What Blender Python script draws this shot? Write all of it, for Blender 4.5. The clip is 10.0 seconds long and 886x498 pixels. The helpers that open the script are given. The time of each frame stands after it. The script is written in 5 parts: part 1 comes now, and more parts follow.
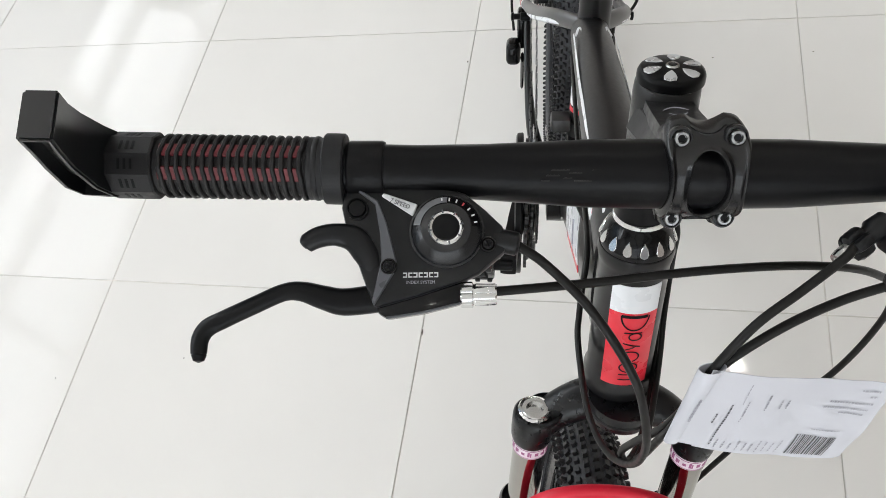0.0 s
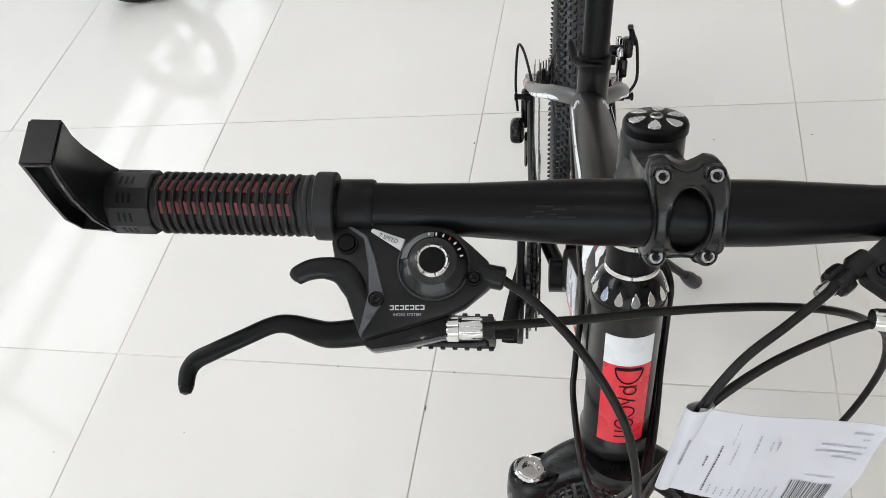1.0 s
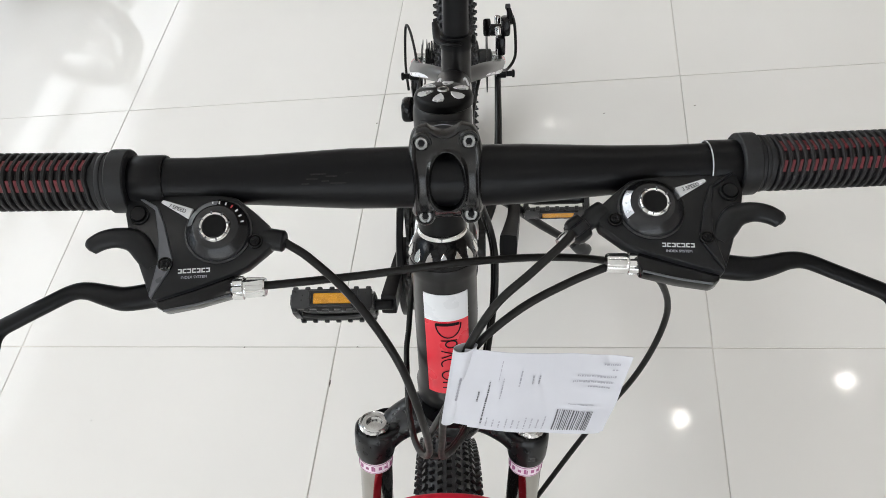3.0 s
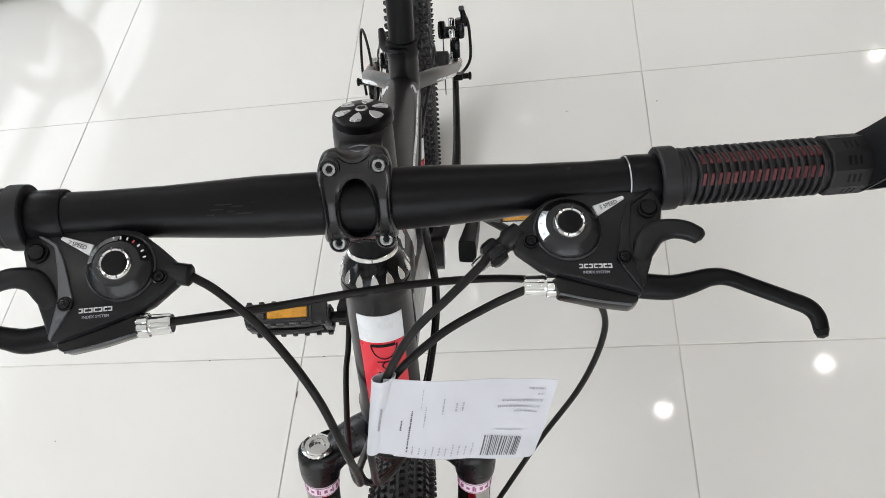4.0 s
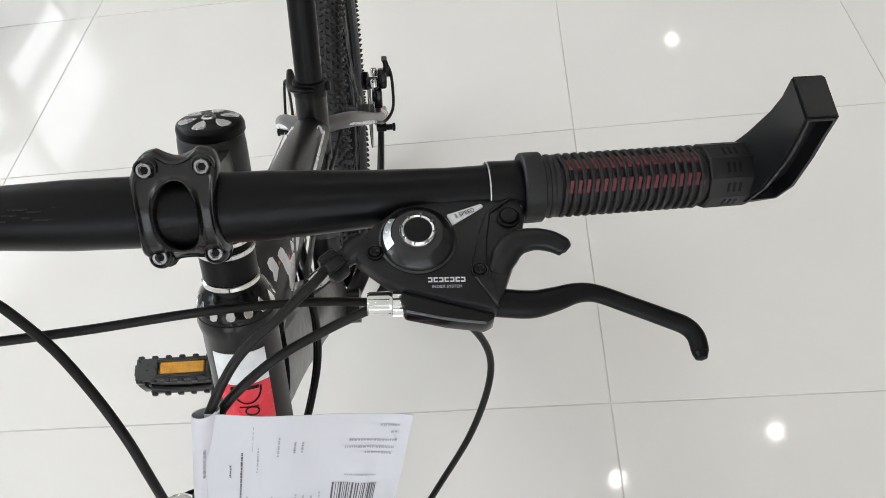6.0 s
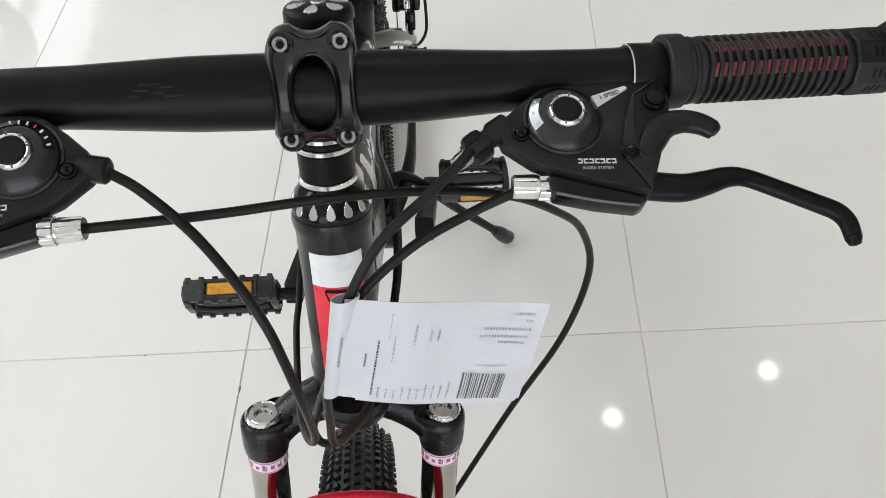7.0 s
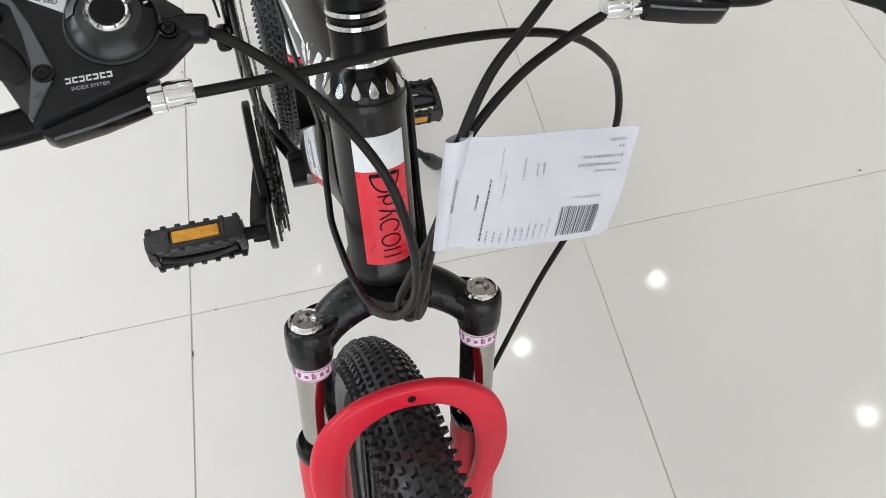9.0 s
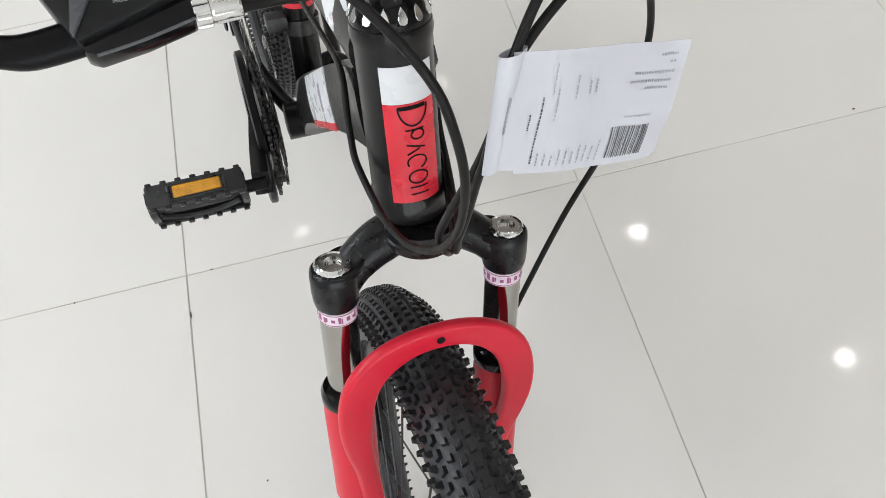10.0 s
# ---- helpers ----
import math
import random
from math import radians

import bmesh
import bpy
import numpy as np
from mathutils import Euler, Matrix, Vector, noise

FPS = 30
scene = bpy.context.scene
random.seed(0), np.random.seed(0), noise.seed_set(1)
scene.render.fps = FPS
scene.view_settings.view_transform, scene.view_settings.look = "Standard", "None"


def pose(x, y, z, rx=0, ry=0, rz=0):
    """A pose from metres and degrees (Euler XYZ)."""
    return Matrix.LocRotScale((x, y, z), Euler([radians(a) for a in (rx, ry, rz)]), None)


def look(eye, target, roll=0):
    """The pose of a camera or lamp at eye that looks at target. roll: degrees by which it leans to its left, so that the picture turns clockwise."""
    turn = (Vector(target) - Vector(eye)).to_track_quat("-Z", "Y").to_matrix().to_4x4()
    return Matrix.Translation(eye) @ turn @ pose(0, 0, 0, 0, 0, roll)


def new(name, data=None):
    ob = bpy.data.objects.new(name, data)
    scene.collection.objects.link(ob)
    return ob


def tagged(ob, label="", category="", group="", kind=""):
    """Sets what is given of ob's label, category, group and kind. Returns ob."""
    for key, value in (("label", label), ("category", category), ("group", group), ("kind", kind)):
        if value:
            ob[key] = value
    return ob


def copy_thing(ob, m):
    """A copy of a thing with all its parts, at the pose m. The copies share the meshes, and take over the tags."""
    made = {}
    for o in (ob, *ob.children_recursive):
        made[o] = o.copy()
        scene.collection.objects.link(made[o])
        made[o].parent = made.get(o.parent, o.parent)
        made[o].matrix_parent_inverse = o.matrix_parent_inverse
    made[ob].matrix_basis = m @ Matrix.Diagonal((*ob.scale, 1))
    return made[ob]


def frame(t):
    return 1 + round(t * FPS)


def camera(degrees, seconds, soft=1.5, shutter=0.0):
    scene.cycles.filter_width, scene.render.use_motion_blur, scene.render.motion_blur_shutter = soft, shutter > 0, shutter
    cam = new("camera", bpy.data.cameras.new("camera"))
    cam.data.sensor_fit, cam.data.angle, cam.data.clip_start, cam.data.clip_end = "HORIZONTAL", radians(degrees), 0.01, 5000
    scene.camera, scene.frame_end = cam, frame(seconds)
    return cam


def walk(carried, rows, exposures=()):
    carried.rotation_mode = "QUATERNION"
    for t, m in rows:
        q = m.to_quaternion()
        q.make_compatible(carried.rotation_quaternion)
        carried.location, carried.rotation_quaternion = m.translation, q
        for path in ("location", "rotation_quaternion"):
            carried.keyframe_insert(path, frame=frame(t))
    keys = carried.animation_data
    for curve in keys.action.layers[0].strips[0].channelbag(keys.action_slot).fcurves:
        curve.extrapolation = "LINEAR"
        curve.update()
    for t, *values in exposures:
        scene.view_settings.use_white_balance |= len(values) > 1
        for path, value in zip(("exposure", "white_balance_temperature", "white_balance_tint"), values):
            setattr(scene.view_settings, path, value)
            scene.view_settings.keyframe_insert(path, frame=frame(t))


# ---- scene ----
cam = camera(60.0, 10.0, soft=0.3)
PATH = [
    (0, (-0.012, 0.044, 1.083), (-0.504, 1.01, -0.598), -21.3),
    (0.5, (-0.011, 0.039, 1.081), (-0.517, 1.078, -0.551), -20.4),
    (1, (0.0, 0.023, 1.073), (-0.525, 1.178, -0.474), -18.7),
    (1.5, (0.02, 0.011, 1.075), (-0.494, 1.152, -0.486), -18.7),
    (2, (0.048, 0.003, 1.08), (-0.431, 1.131, -0.5), -18.4),
    (2.5, (0.068, 0.002, 1.085), (-0.375, 1.138, -0.5), -17.9),
    (3, (0.082, 0.005, 1.081), (-0.303, 1.141, -0.52), -16.5),
    (3.2, (0.092, 0.007, 1.08), (-0.279, 1.154, -0.516), -16.4),
    (4.5, (0.125, 0.033, 1.062), (-0.187, 1.155, -0.563), -16.2),
    (4.8, (0.14, 0.034, 1.052), (-0.109, 1.193, -0.559), -13.1),
    (5, (0.153, 0.041, 1.05), (-0.102, 1.195, -0.563), -13.5),
    (5.2, (0.161, 0.043, 1.044), (-0.087, 1.216, -0.557), -13.3),
    (6.3, (0.141, 0.026, 1.012), (-0.076, 1.322, -0.496), -11.2),
    (6.5, (0.127, 0.023, 1.008), (-0.09, 1.278, -0.535), -11.3),
    (7, (0.09, 0.018, 1.004), (-0.115, 1.188, -0.606), -11.4),
    (7.5, (0.064, 0.009, 1.0), (-0.115, 1.128, -0.648), -11.7),
    (8, (0.039, -0.001, 0.999), (-0.062, 1.1, -0.668), -10.7),
    (8.5, (0.013, -0.01, 0.995), (0.005, 1.079, -0.683), -9.1),
    (9, (-0.008, -0.016, 0.988), (0.084, 1.042, -0.707), -7.5),
    (9.5, (-0.027, -0.018, 0.977), (0.088, 0.987, -0.748), -7.7),
    (10, (-0.04, -0.016, 0.973), (0.087, 0.946, -0.776), -7.2),
]
walk(cam, [(t, look(eye, target, roll)) for t, eye, target, roll in PATH])

# ---- world, sun, large lights ----
world = bpy.data.worlds.new("sky")
scene.world = world
world.use_nodes = True
wn = world.node_tree
sky = wn.nodes.new("ShaderNodeTexSky")
sky.sky_type, sky.sun_disc, sky.sun_elevation, sky.sun_rotation = "NISHITA", False, radians(48), radians(200)
wn.links.new(sky.outputs[0], wn.nodes["Background"].inputs[0])
wn.nodes["Background"].inputs[1].default_value = 0.12


def area(name, m, sx, sy, watts, colour=(1, 1, 1)):
    li = bpy.data.lights.new(name, "AREA")
    li.shape, li.size, li.size_y, li.energy, li.color = "RECTANGLE", sx, sy, watts, colour
    ob = new(name, li)
    ob.matrix_world = m
    return ob


sun_lamp = bpy.data.lights.new("sun", "SUN")
sun_lamp.energy, sun_lamp.angle, sun_lamp.color = 2.0, radians(0.5), (1.0, 0.95, 0.88)
new("sun", sun_lamp).matrix_world = look((0, 0, 8), (-1.5, -6, 0))

CEIL = 3.4
WX, EX, SY, NY = -3.315, 4.420, -4.182, 6.528
# daylight through the west shopfront; the south window's lamp is an added, unseen fill
area("window_light", look((WX - 0.30, 2.1, 2.56), (2, 2.1, 1.7)), 7.2, 0.9, 163, (0.93, 0.97, 1.0))
area("window_light", look((0.6, SY - 0.30, 1.7), (0.6, 3, 1.2)), 5.8, 2.7, 122, (0.95, 0.98, 1.0))
OFFAXIS_SPOTS = [(0.61, 3.74), (-0.6, 2.77), (-0.235, 4.38)]      # three dimmed to stand for the beam's off-axis fall-off
SPOTS = [(0.56, 1.905), (1.52, 2.175), (2.365, 1.05), (2.44, 4.73), (1.58, 6.07), (-1.2, 0.2), (0.9, -1.2), (2.6, -1.4), (-1.8, -1.6), (3.6, -0.6)]


# ---- materials ----
def mat(name, colour, rough=0.5, metal=0.0, coat=0.0, vary=0.06, grain=60.0, bump=0.0, bump_scale=400.0, rough_vary=0.08, spec=0.5, island=0.0, per_object=0.0):
    m = bpy.data.materials.new(name)
    m.use_nodes = True
    nt = m.node_tree
    b = nt.nodes["Principled BSDF"]
    b.inputs["Metallic"].default_value = metal
    b.inputs["Coat Weight"].default_value = coat
    b.inputs["Coat Roughness"].default_value = 0.08
    b.inputs["Specular IOR Level"].default_value = spec
    co = nt.nodes.new("ShaderNodeTexCoord")
    big, small = nt.nodes.new("ShaderNodeTexNoise"), nt.nodes.new("ShaderNodeTexNoise")
    big.inputs["Scale"].default_value, small.inputs["Scale"].default_value = grain * 0.15, grain
    big.inputs["Detail"].default_value, small.inputs["Detail"].default_value = 3, 5
    for nz in (big, small):
        nt.links.new(co.outputs["Object"], nz.inputs["Vector"])
    add = nt.nodes.new("ShaderNodeMath")
    add.operation = "ADD"
    nt.links.new(big.outputs[0], add.inputs[0])
    nt.links.new(small.outputs[0], add.inputs[1])
    last = add
    for amount, node, out in ((island, "ShaderNodeNewGeometry", "Random Per Island"), (per_object, "ShaderNodeObjectInfo", "Random")):
        if amount:
            g, k = nt.nodes.new(node), nt.nodes.new("ShaderNodeMath")
            k.operation = "MULTIPLY_ADD"
            k.inputs[1].default_value = amount
            nt.links.new(g.outputs[out], k.inputs[0])
            nt.links.new(last.outputs[0], k.inputs[2])
            last = k
    ramp = nt.nodes.new("ShaderNodeMapRange")
    ramp.inputs[1].default_value, ramp.inputs[2].default_value = 0.6, 1.4 + island + per_object
    ramp.inputs[3].default_value, ramp.inputs[4].default_value = 1 - vary, 1 + vary
    nt.links.new(last.outputs[0], ramp.inputs[0])
    mul = nt.nodes.new("ShaderNodeVectorMath")
    mul.operation = "SCALE"
    mul.inputs[0].default_value = colour
    nt.links.new(ramp.outputs[0], mul.inputs["Scale"])
    nt.links.new(mul.outputs[0], b.inputs["Base Color"])
    rr = nt.nodes.new("ShaderNodeMapRange")
    rr.inputs[1].default_value, rr.inputs[2].default_value = 0.3, 0.7
    rr.inputs[3].default_value, rr.inputs[4].default_value = max(0.01, rough - rough_vary), min(1, rough + rough_vary)
    nt.links.new(small.outputs[0], rr.inputs[0])
    nt.links.new(rr.outputs[0], b.inputs["Roughness"])
    if bump:
        nz, bp = nt.nodes.new("ShaderNodeTexNoise"), nt.nodes.new("ShaderNodeBump")
        nz.inputs["Scale"].default_value, nz.inputs["Detail"].default_value = bump_scale, 4
        bp.inputs["Strength"].default_value, bp.inputs["Distance"].default_value = bump, 0.0006
        nt.links.new(co.outputs["Object"], nz.inputs["Vector"])
        nt.links.new(nz.outputs[0], bp.inputs["Height"])
        nt.links.new(bp.outputs[0], b.inputs["Normal"])
    return m


def glow(name, colour, strength):
    m = bpy.data.materials.new(name)
    m.use_nodes = True
    b = m.node_tree.nodes["Principled BSDF"]
    b.inputs["Base Color"].default_value = (*colour, 1)
    b.inputs["Emission Color"].default_value = (*colour, 1)
    b.inputs["Emission Strength"].default_value = strength
    return m


M_BLACK = mat("satin black anodised alloy", (0.0026, 0.0027, 0.0032), 0.33, 0.0, 0.0, 0.1, 240, rough_vary=0.04, spec=0.17)
M_PLASTIC = mat("black moulded plastic", (0.0075, 0.0079, 0.0088), 0.30, 0, 0, 0.05, 420, rough_vary=0.012, spec=0.25)
M_GLOSSBLACK = mat("gloss black plastic", (0.004, 0.004, 0.0045), 0.18, 0, 0.2, 0.1, 90, spec=0.18)
M_PAINT = mat("dark frame paint", (0.006, 0.0057, 0.006), 0.33, 0.0, 0.4, 0.1, 120, rough_vary=0.04, spec=0.18)
M_GREYPAINT = mat("dark grey metallic frame paint", (0.011, 0.0103, 0.0105), 0.36, 0.05, 0.08, 0.05, 300, rough_vary=0.03, spec=0.3)
M_GREYTRIM = mat("grey moulded trim", (0.085, 0.088, 0.098), 0.34, 0.2, 0, 0.1, 150)
M_RED = mat("red fork paint", (0.60, 0.015, 0.036), 0.36, 0.0, 0.05, 0.06, 40, 0.03, 500, spec=0.28)
M_REDLABEL = mat("red vinyl sticker", (0.68, 0.022, 0.04), 0.3, 0, 0.2, 0.04, 60)
M_WHITELABEL = mat("white vinyl sticker", (0.72, 0.73, 0.75), 0.3, 0, 0.2, 0.03, 60)
# print on the sticker, and painted shade for slots, sockets and the arch hole
M_INK_RECESS = mat("black ink, also shade in recesses", (0.006, 0.006, 0.007), 0.5, 0, 0, 0.1, 100, spec=0.12)
M_GREYINK = mat("grey printed ink", (0.36, 0.36, 0.40), 0.6, 0, 0, 0.25, 900)
M_WHITEINK = mat("white printed ink", (0.62, 0.63, 0.64), 0.5, 0, 0, 0.1, 300)
M_REDINK = mat("red printed ink", (0.5, 0.04, 0.05), 0.5, 0, 0, 0.1, 300)
M_PURPLEINK = mat("purple printed ink", (0.30, 0.085, 0.20), 0.5, 0, 0, 0.2, 300)
M_CHROME = mat("chromed steel", (0.74, 0.74, 0.73), 0.13, 1.0, 0, 0.08, 200, rough_vary=0.05)
M_STEEL = mat("bright steel", (0.55, 0.55, 0.54), 0.26, 1.0, 0, 0.15, 300, rough_vary=0.1)
M_STANCHION = mat("polished stanchion tube", (0.40, 0.385, 0.36), 0.09, 1.0, 0, 0.05, 100, rough_vary=0.03)
M_DARKSTEEL = mat("dark oiled steel", (0.06, 0.06, 0.06), 0.38, 0.7, 0, 0.3, 250)
M_SILVERPAINT = mat("silver paint", (0.62, 0.63, 0.64), 0.3, 0.55, 0.2, 0.08, 150)
M_RUBBER = mat("tyre rubber", (0.0115, 0.0118, 0.0135), 0.38, 0, 0, 0.3, 180, 0.12, 1200, rough_vary=0.05, spec=0.55)
M_GRIP = mat("black grip rubber", (0.010, 0.0098, 0.0105), 0.5, 0, 0, 0.2, 260, 0.2, 1800, spec=0.3)
M_GRIPGREY = mat("dark grey grip rubber", (0.017, 0.0173, 0.0185), 0.48, 0, 0, 0.15, 200, 0.1, 1500, spec=0.22)
M_GRIPRED = mat("dark red grip rubber", (0.12, 0.009, 0.014), 0.5, 0, 0, 0.2, 200)
M_CABLE = mat("black cable housing", (0.007, 0.0065, 0.006), 0.4, 0, 0, 0.2, 200, spec=0.22)
M_AMBER = mat("amber reflector plastic", (0.55, 0.25, 0.012), 0.22, 0, 0.4, 0.3, 700)
M_PAPER = mat("white tag paper", (0.56, 0.565, 0.61), 0.5, 0, 0.2, 0.03, 60, 0.15, 90)
M_PINK = mat("pale pink printed band", (0.72, 0.62, 0.68), 0.35, 0, 0.3, 0.15, 250)
M_GROUT = mat("grey grout", (0.58, 0.55, 0.51), 0.9, 0, 0, 0.45, 7, 0.2, 600)
M_WALL = mat("white wall paint", (0.78, 0.77, 0.75), 0.8, 0, 0, 0.03, 4, 0.1, 300)
# colour chosen to warm and dim bounce light and darken chrome reflections
M_WALLBOUNCE = mat("dark warm wall colour for bounce", (0.30, 0.265, 0.24), 0.8, 0, 0, 0.04, 4, 0.1, 300)
M_CEIL = mat("white ceiling paint", (0.80, 0.79, 0.77), 0.85, 0, 0, 0.03, 3)
M_ALU = mat("white powder-coated aluminium", (0.72, 0.72, 0.72), 0.4, 0, 0, 0.04, 40)
M_SPOT = glow("lit downlight lens", (1.0, 0.97, 0.92), 135.0)
# same lens with lower glow, imitating how a directional beam fades off-axis
M_SPOTOFFAXIS = glow("downlight lens dimmed for off-axis view", (1.0, 0.96, 0.90), 22.0)
M_GLASS = bpy.data.materials.new("clear window glass")
M_GLASS.use_nodes = True
_g = M_GLASS.node_tree.nodes["Principled BSDF"]
_g.inputs["Transmission Weight"].default_value, _g.inputs["Roughness"].default_value, _g.inputs["IOR"].default_value = 1.0, 0.0, 1.45

M_TILE = mat("polished cream porcelain tile", (0.735, 0.715, 0.683), 0.055, 0, 0.0, 0.035, 5, 0.0, per_object=0.35, rough_vary=0.015, spec=0.14)
M_STEM = mat("dark grey forged alloy", (0.026, 0.026, 0.0265), 0.38, 0.3, 0, 0.15, 200, 0.1, 900, spec=0.4)
M_STAY = mat("grey metallic stay paint", (0.115, 0.112, 0.110), 0.34, 0.3, 0.1, 0.04, 200, rough_vary=0.02, spec=0.4)
M_CROWN = mat("semi-gloss black fork enamel", (0.0040, 0.0042, 0.0050), 0.28, 0.0, 0.0, 0.04, 160, rough_vary=0.015, spec=0.36)
M_CAST = mat("glossy black cast alloy", (0.004, 0.004, 0.0046), 0.26, 0, 0.0, 0.05, 200, rough_vary=0.012, spec=0.50)
M_CARCASS = mat("blue-black tyre casing", (0.030, 0.031, 0.035), 0.45, 0, 0, 0.25, 220, 0.15, 900, spec=0.4)
M_CHAIN = mat("oiled steel chain", (0.16, 0.155, 0.15), 0.34, 0.85, 0, 0.4, 300)
M_PEDAL = mat("worn black pedal plastic", (0.014, 0.0145, 0.016), 0.34, 0, 0, 0.25, 150, 0.15, 1200, spec=0.45)
M_BOLT = mat("zinc bolt steel", (0.34, 0.34, 0.335), 0.3, 1.0, 0, 0.15, 300)
M_DIAL = mat("semi-gloss dial plastic", (0.010, 0.0105, 0.012), 0.24, 0, 0, 0.06, 150, rough_vary=0.015, spec=0.46)
M_DIALARC = mat("pale grey dial arc", (0.42, 0.43, 0.45), 0.22, 0.6, 0.3, 0.15, 120)
M_TAGINK = mat("dark grey tag print", (0.10, 0.10, 0.11), 0.6, 0, 0, 0.3, 900)
M_REFLECT = mat("white pedal reflector", (0.8, 0.8, 0.78), 0.3, 0, 0.2, 0.05, 300)


# ---- mesh helpers ----
def part(name, bm, material, parent, label="", smooth=38):
    me = bpy.data.meshes.new(name)
    bmesh.ops.recalc_face_normals(bm, faces=bm.faces)
    bm.to_mesh(me)
    bm.free()
    me.materials.append(material)
    if smooth:
        me.polygons.foreach_set("use_smooth", [True] * len(me.polygons))
        me.set_sharp_from_angle(angle=radians(smooth))
    ob = new(name, me)
    ob.parent = parent
    if label:
        ob["label"] = label
    return ob


def move(bm, m):
    bmesh.ops.transform(bm, matrix=m, verts=bm.verts)
    return bm


def join(*bms):
    out = bmesh.new()
    for b in bms:
        me = bpy.data.meshes.new("tmp")
        b.to_mesh(me)
        b.free()
        out.from_mesh(me)
        bpy.data.meshes.remove(me)
    return out


def rbox(sx, sy, sz, bevel=0.0, seg=2, at=(0, 0, 0)):
    bm = bmesh.new()
    bmesh.ops.create_cube(bm, size=1.0, matrix=Matrix.Translation(at) @ Matrix.Diagonal((sx, sy, sz, 1)))
    if bevel:
        bmesh.ops.bevel(bm, geom=bm.edges[:], offset=bevel, segments=seg, affect="EDGES", profile=0.5)
    return bm


def lathe(profile, seg=32, closed=False):
    """Turns (radius, height) pairs about z."""
    bm = bmesh.new()
    rings = []
    for r, z in profile:
        if r < 1e-6:
            rings.append([bm.verts.new((0, 0, z))] * seg)
        else:
            rings.append([bm.verts.new((r * math.cos(2 * math.pi * i / seg), r * math.sin(2 * math.pi * i / seg), z)) for i in range(seg)])
    pairs = list(zip(rings, rings[1:])) + ([(rings[-1], rings[0])] if closed else [])
    for a, b in pairs:
        for i in range(seg):
            j = (i + 1) % seg
            vs = []
            for v in (a[i], a[j], b[j], b[i]):
                if v not in vs:
                    vs.append(v)
            if len(vs) > 2:
                bm.faces.new(vs)
    if not closed:
        for ring in (rings[0], rings[-1]):
            if ring[0] is not ring[1]:
                bm.faces.new(ring)
    return bm


def fluted(profile, flutes=9, depth=0.09, seg=54):
    """A lathe whose middle is grooved lengthwise: (radius, height, grooved 0 or 1)."""
    bm = lathe([(r, z) for r, z, _ in profile], seg)
    deep = [(z, g) for _, z, g in profile]
    for v in bm.verts:
        g = min(deep, key=lambda d: abs(d[0] - v.co.z))[1]
        if g:
            a = math.atan2(v.co.y, v.co.x)
            k = 1 - depth * g * max(0.0, math.cos(a * flutes)) ** 2
            v.co.x, v.co.y = v.co.x * k, v.co.y * k
    return bm


def smooth_line(points, steps=8):
    """Catmull-Rom through the points."""
    ps = [Vector(p) for p in points]
    if len(ps) < 3:
        return ps
    out = []
    for i in range(len(ps) - 1):
        a, b, c, d = ps[max(i - 1, 0)], ps[i], ps[i + 1], ps[min(i + 2, len(ps) - 1)]
        for k in range(steps):
            u = k / steps
            out.append(0.5 * (2 * b + (c - a) * u + (2 * a - 5 * b + 4 * c - d) * u * u + (3 * b - a - 3 * c + d) * u ** 3))
    return out + [ps[-1]]


def sweep(points, radius, seg=12, steps=8, flat=1.0, up=(0, 0, 1), smooth=True, square=False):
    """A tube along points; radius one number or one for each point; flat squeezes it along the second axis."""
    line = smooth_line(points, steps) if smooth else [Vector(p) for p in points]
    n = len(line)
    rad = radius if isinstance(radius, (list, tuple)) else [radius] * len(points)
    bm = bmesh.new()
    rings = []
    side = None
    for i, p in enumerate(line):
        t = (line[min(i + 1, n - 1)] - line[max(i - 1, 0)]).normalized()
        if side is None:
            side = t.cross(Vector(up))
            if side.length < 1e-4:
                side = t.cross(Vector((0, 1, 0.1)))
        side = (side - t * side.dot(t)).normalized()
        other = t.cross(side)
        f = i / (n - 1) * (len(rad) - 1)
        k = min(int(f), len(rad) - 2)
        r = rad[k] + (rad[k + 1] - rad[k]) * (f - k)
        ring = []
        for j in range(seg):
            a = 2 * math.pi * j / seg
            c, s = math.cos(a), math.sin(a)
            if square:
                q = max(abs(c), abs(s)) ** 0.8
                c, s = c / q, s / q
            ring.append(bm.verts.new(p + side * (r * c) + other * (r * flat * s)))
        rings.append(ring)
    for a, b in zip(rings, rings[1:]):
        for j in range(seg):
            bm.faces.new((a[j], a[(j + 1) % seg], b[(j + 1) % seg], b[j]))
    bm.faces.new(rings[0])
    bm.faces.new(rings[-1])
    return bm


def prism(outline, z0, z1, bevel=0.0, seg=2):
    """A flat outline with thickness from z0 to z1, its edges rounded."""
    bm = bmesh.new()
    f = bm.faces.new([bm.verts.new((x, y, z0)) for x, y in outline])
    g = bmesh.ops.extrude_face_region(bm, geom=[f])
    bmesh.ops.translate(bm, vec=(0, 0, z1 - z0), verts=[v for v in g["geom"] if isinstance(v, bmesh.types.BMVert)])
    if bevel:
        bmesh.ops.recalc_face_normals(bm, faces=bm.faces)
        bmesh.ops.bevel(bm, geom=[e for e in bm.edges if e.calc_face_angle(0) > 0.6], offset=bevel, segments=seg, affect="EDGES", profile=0.5)
    return bm


def along(a, b):
    """Turns z onto the way from a to b, at a."""
    a, b = Vector(a), Vector(b)
    return Matrix.Translation(a) @ (b - a).to_track_quat("Z", "Y").to_matrix().to_4x4()


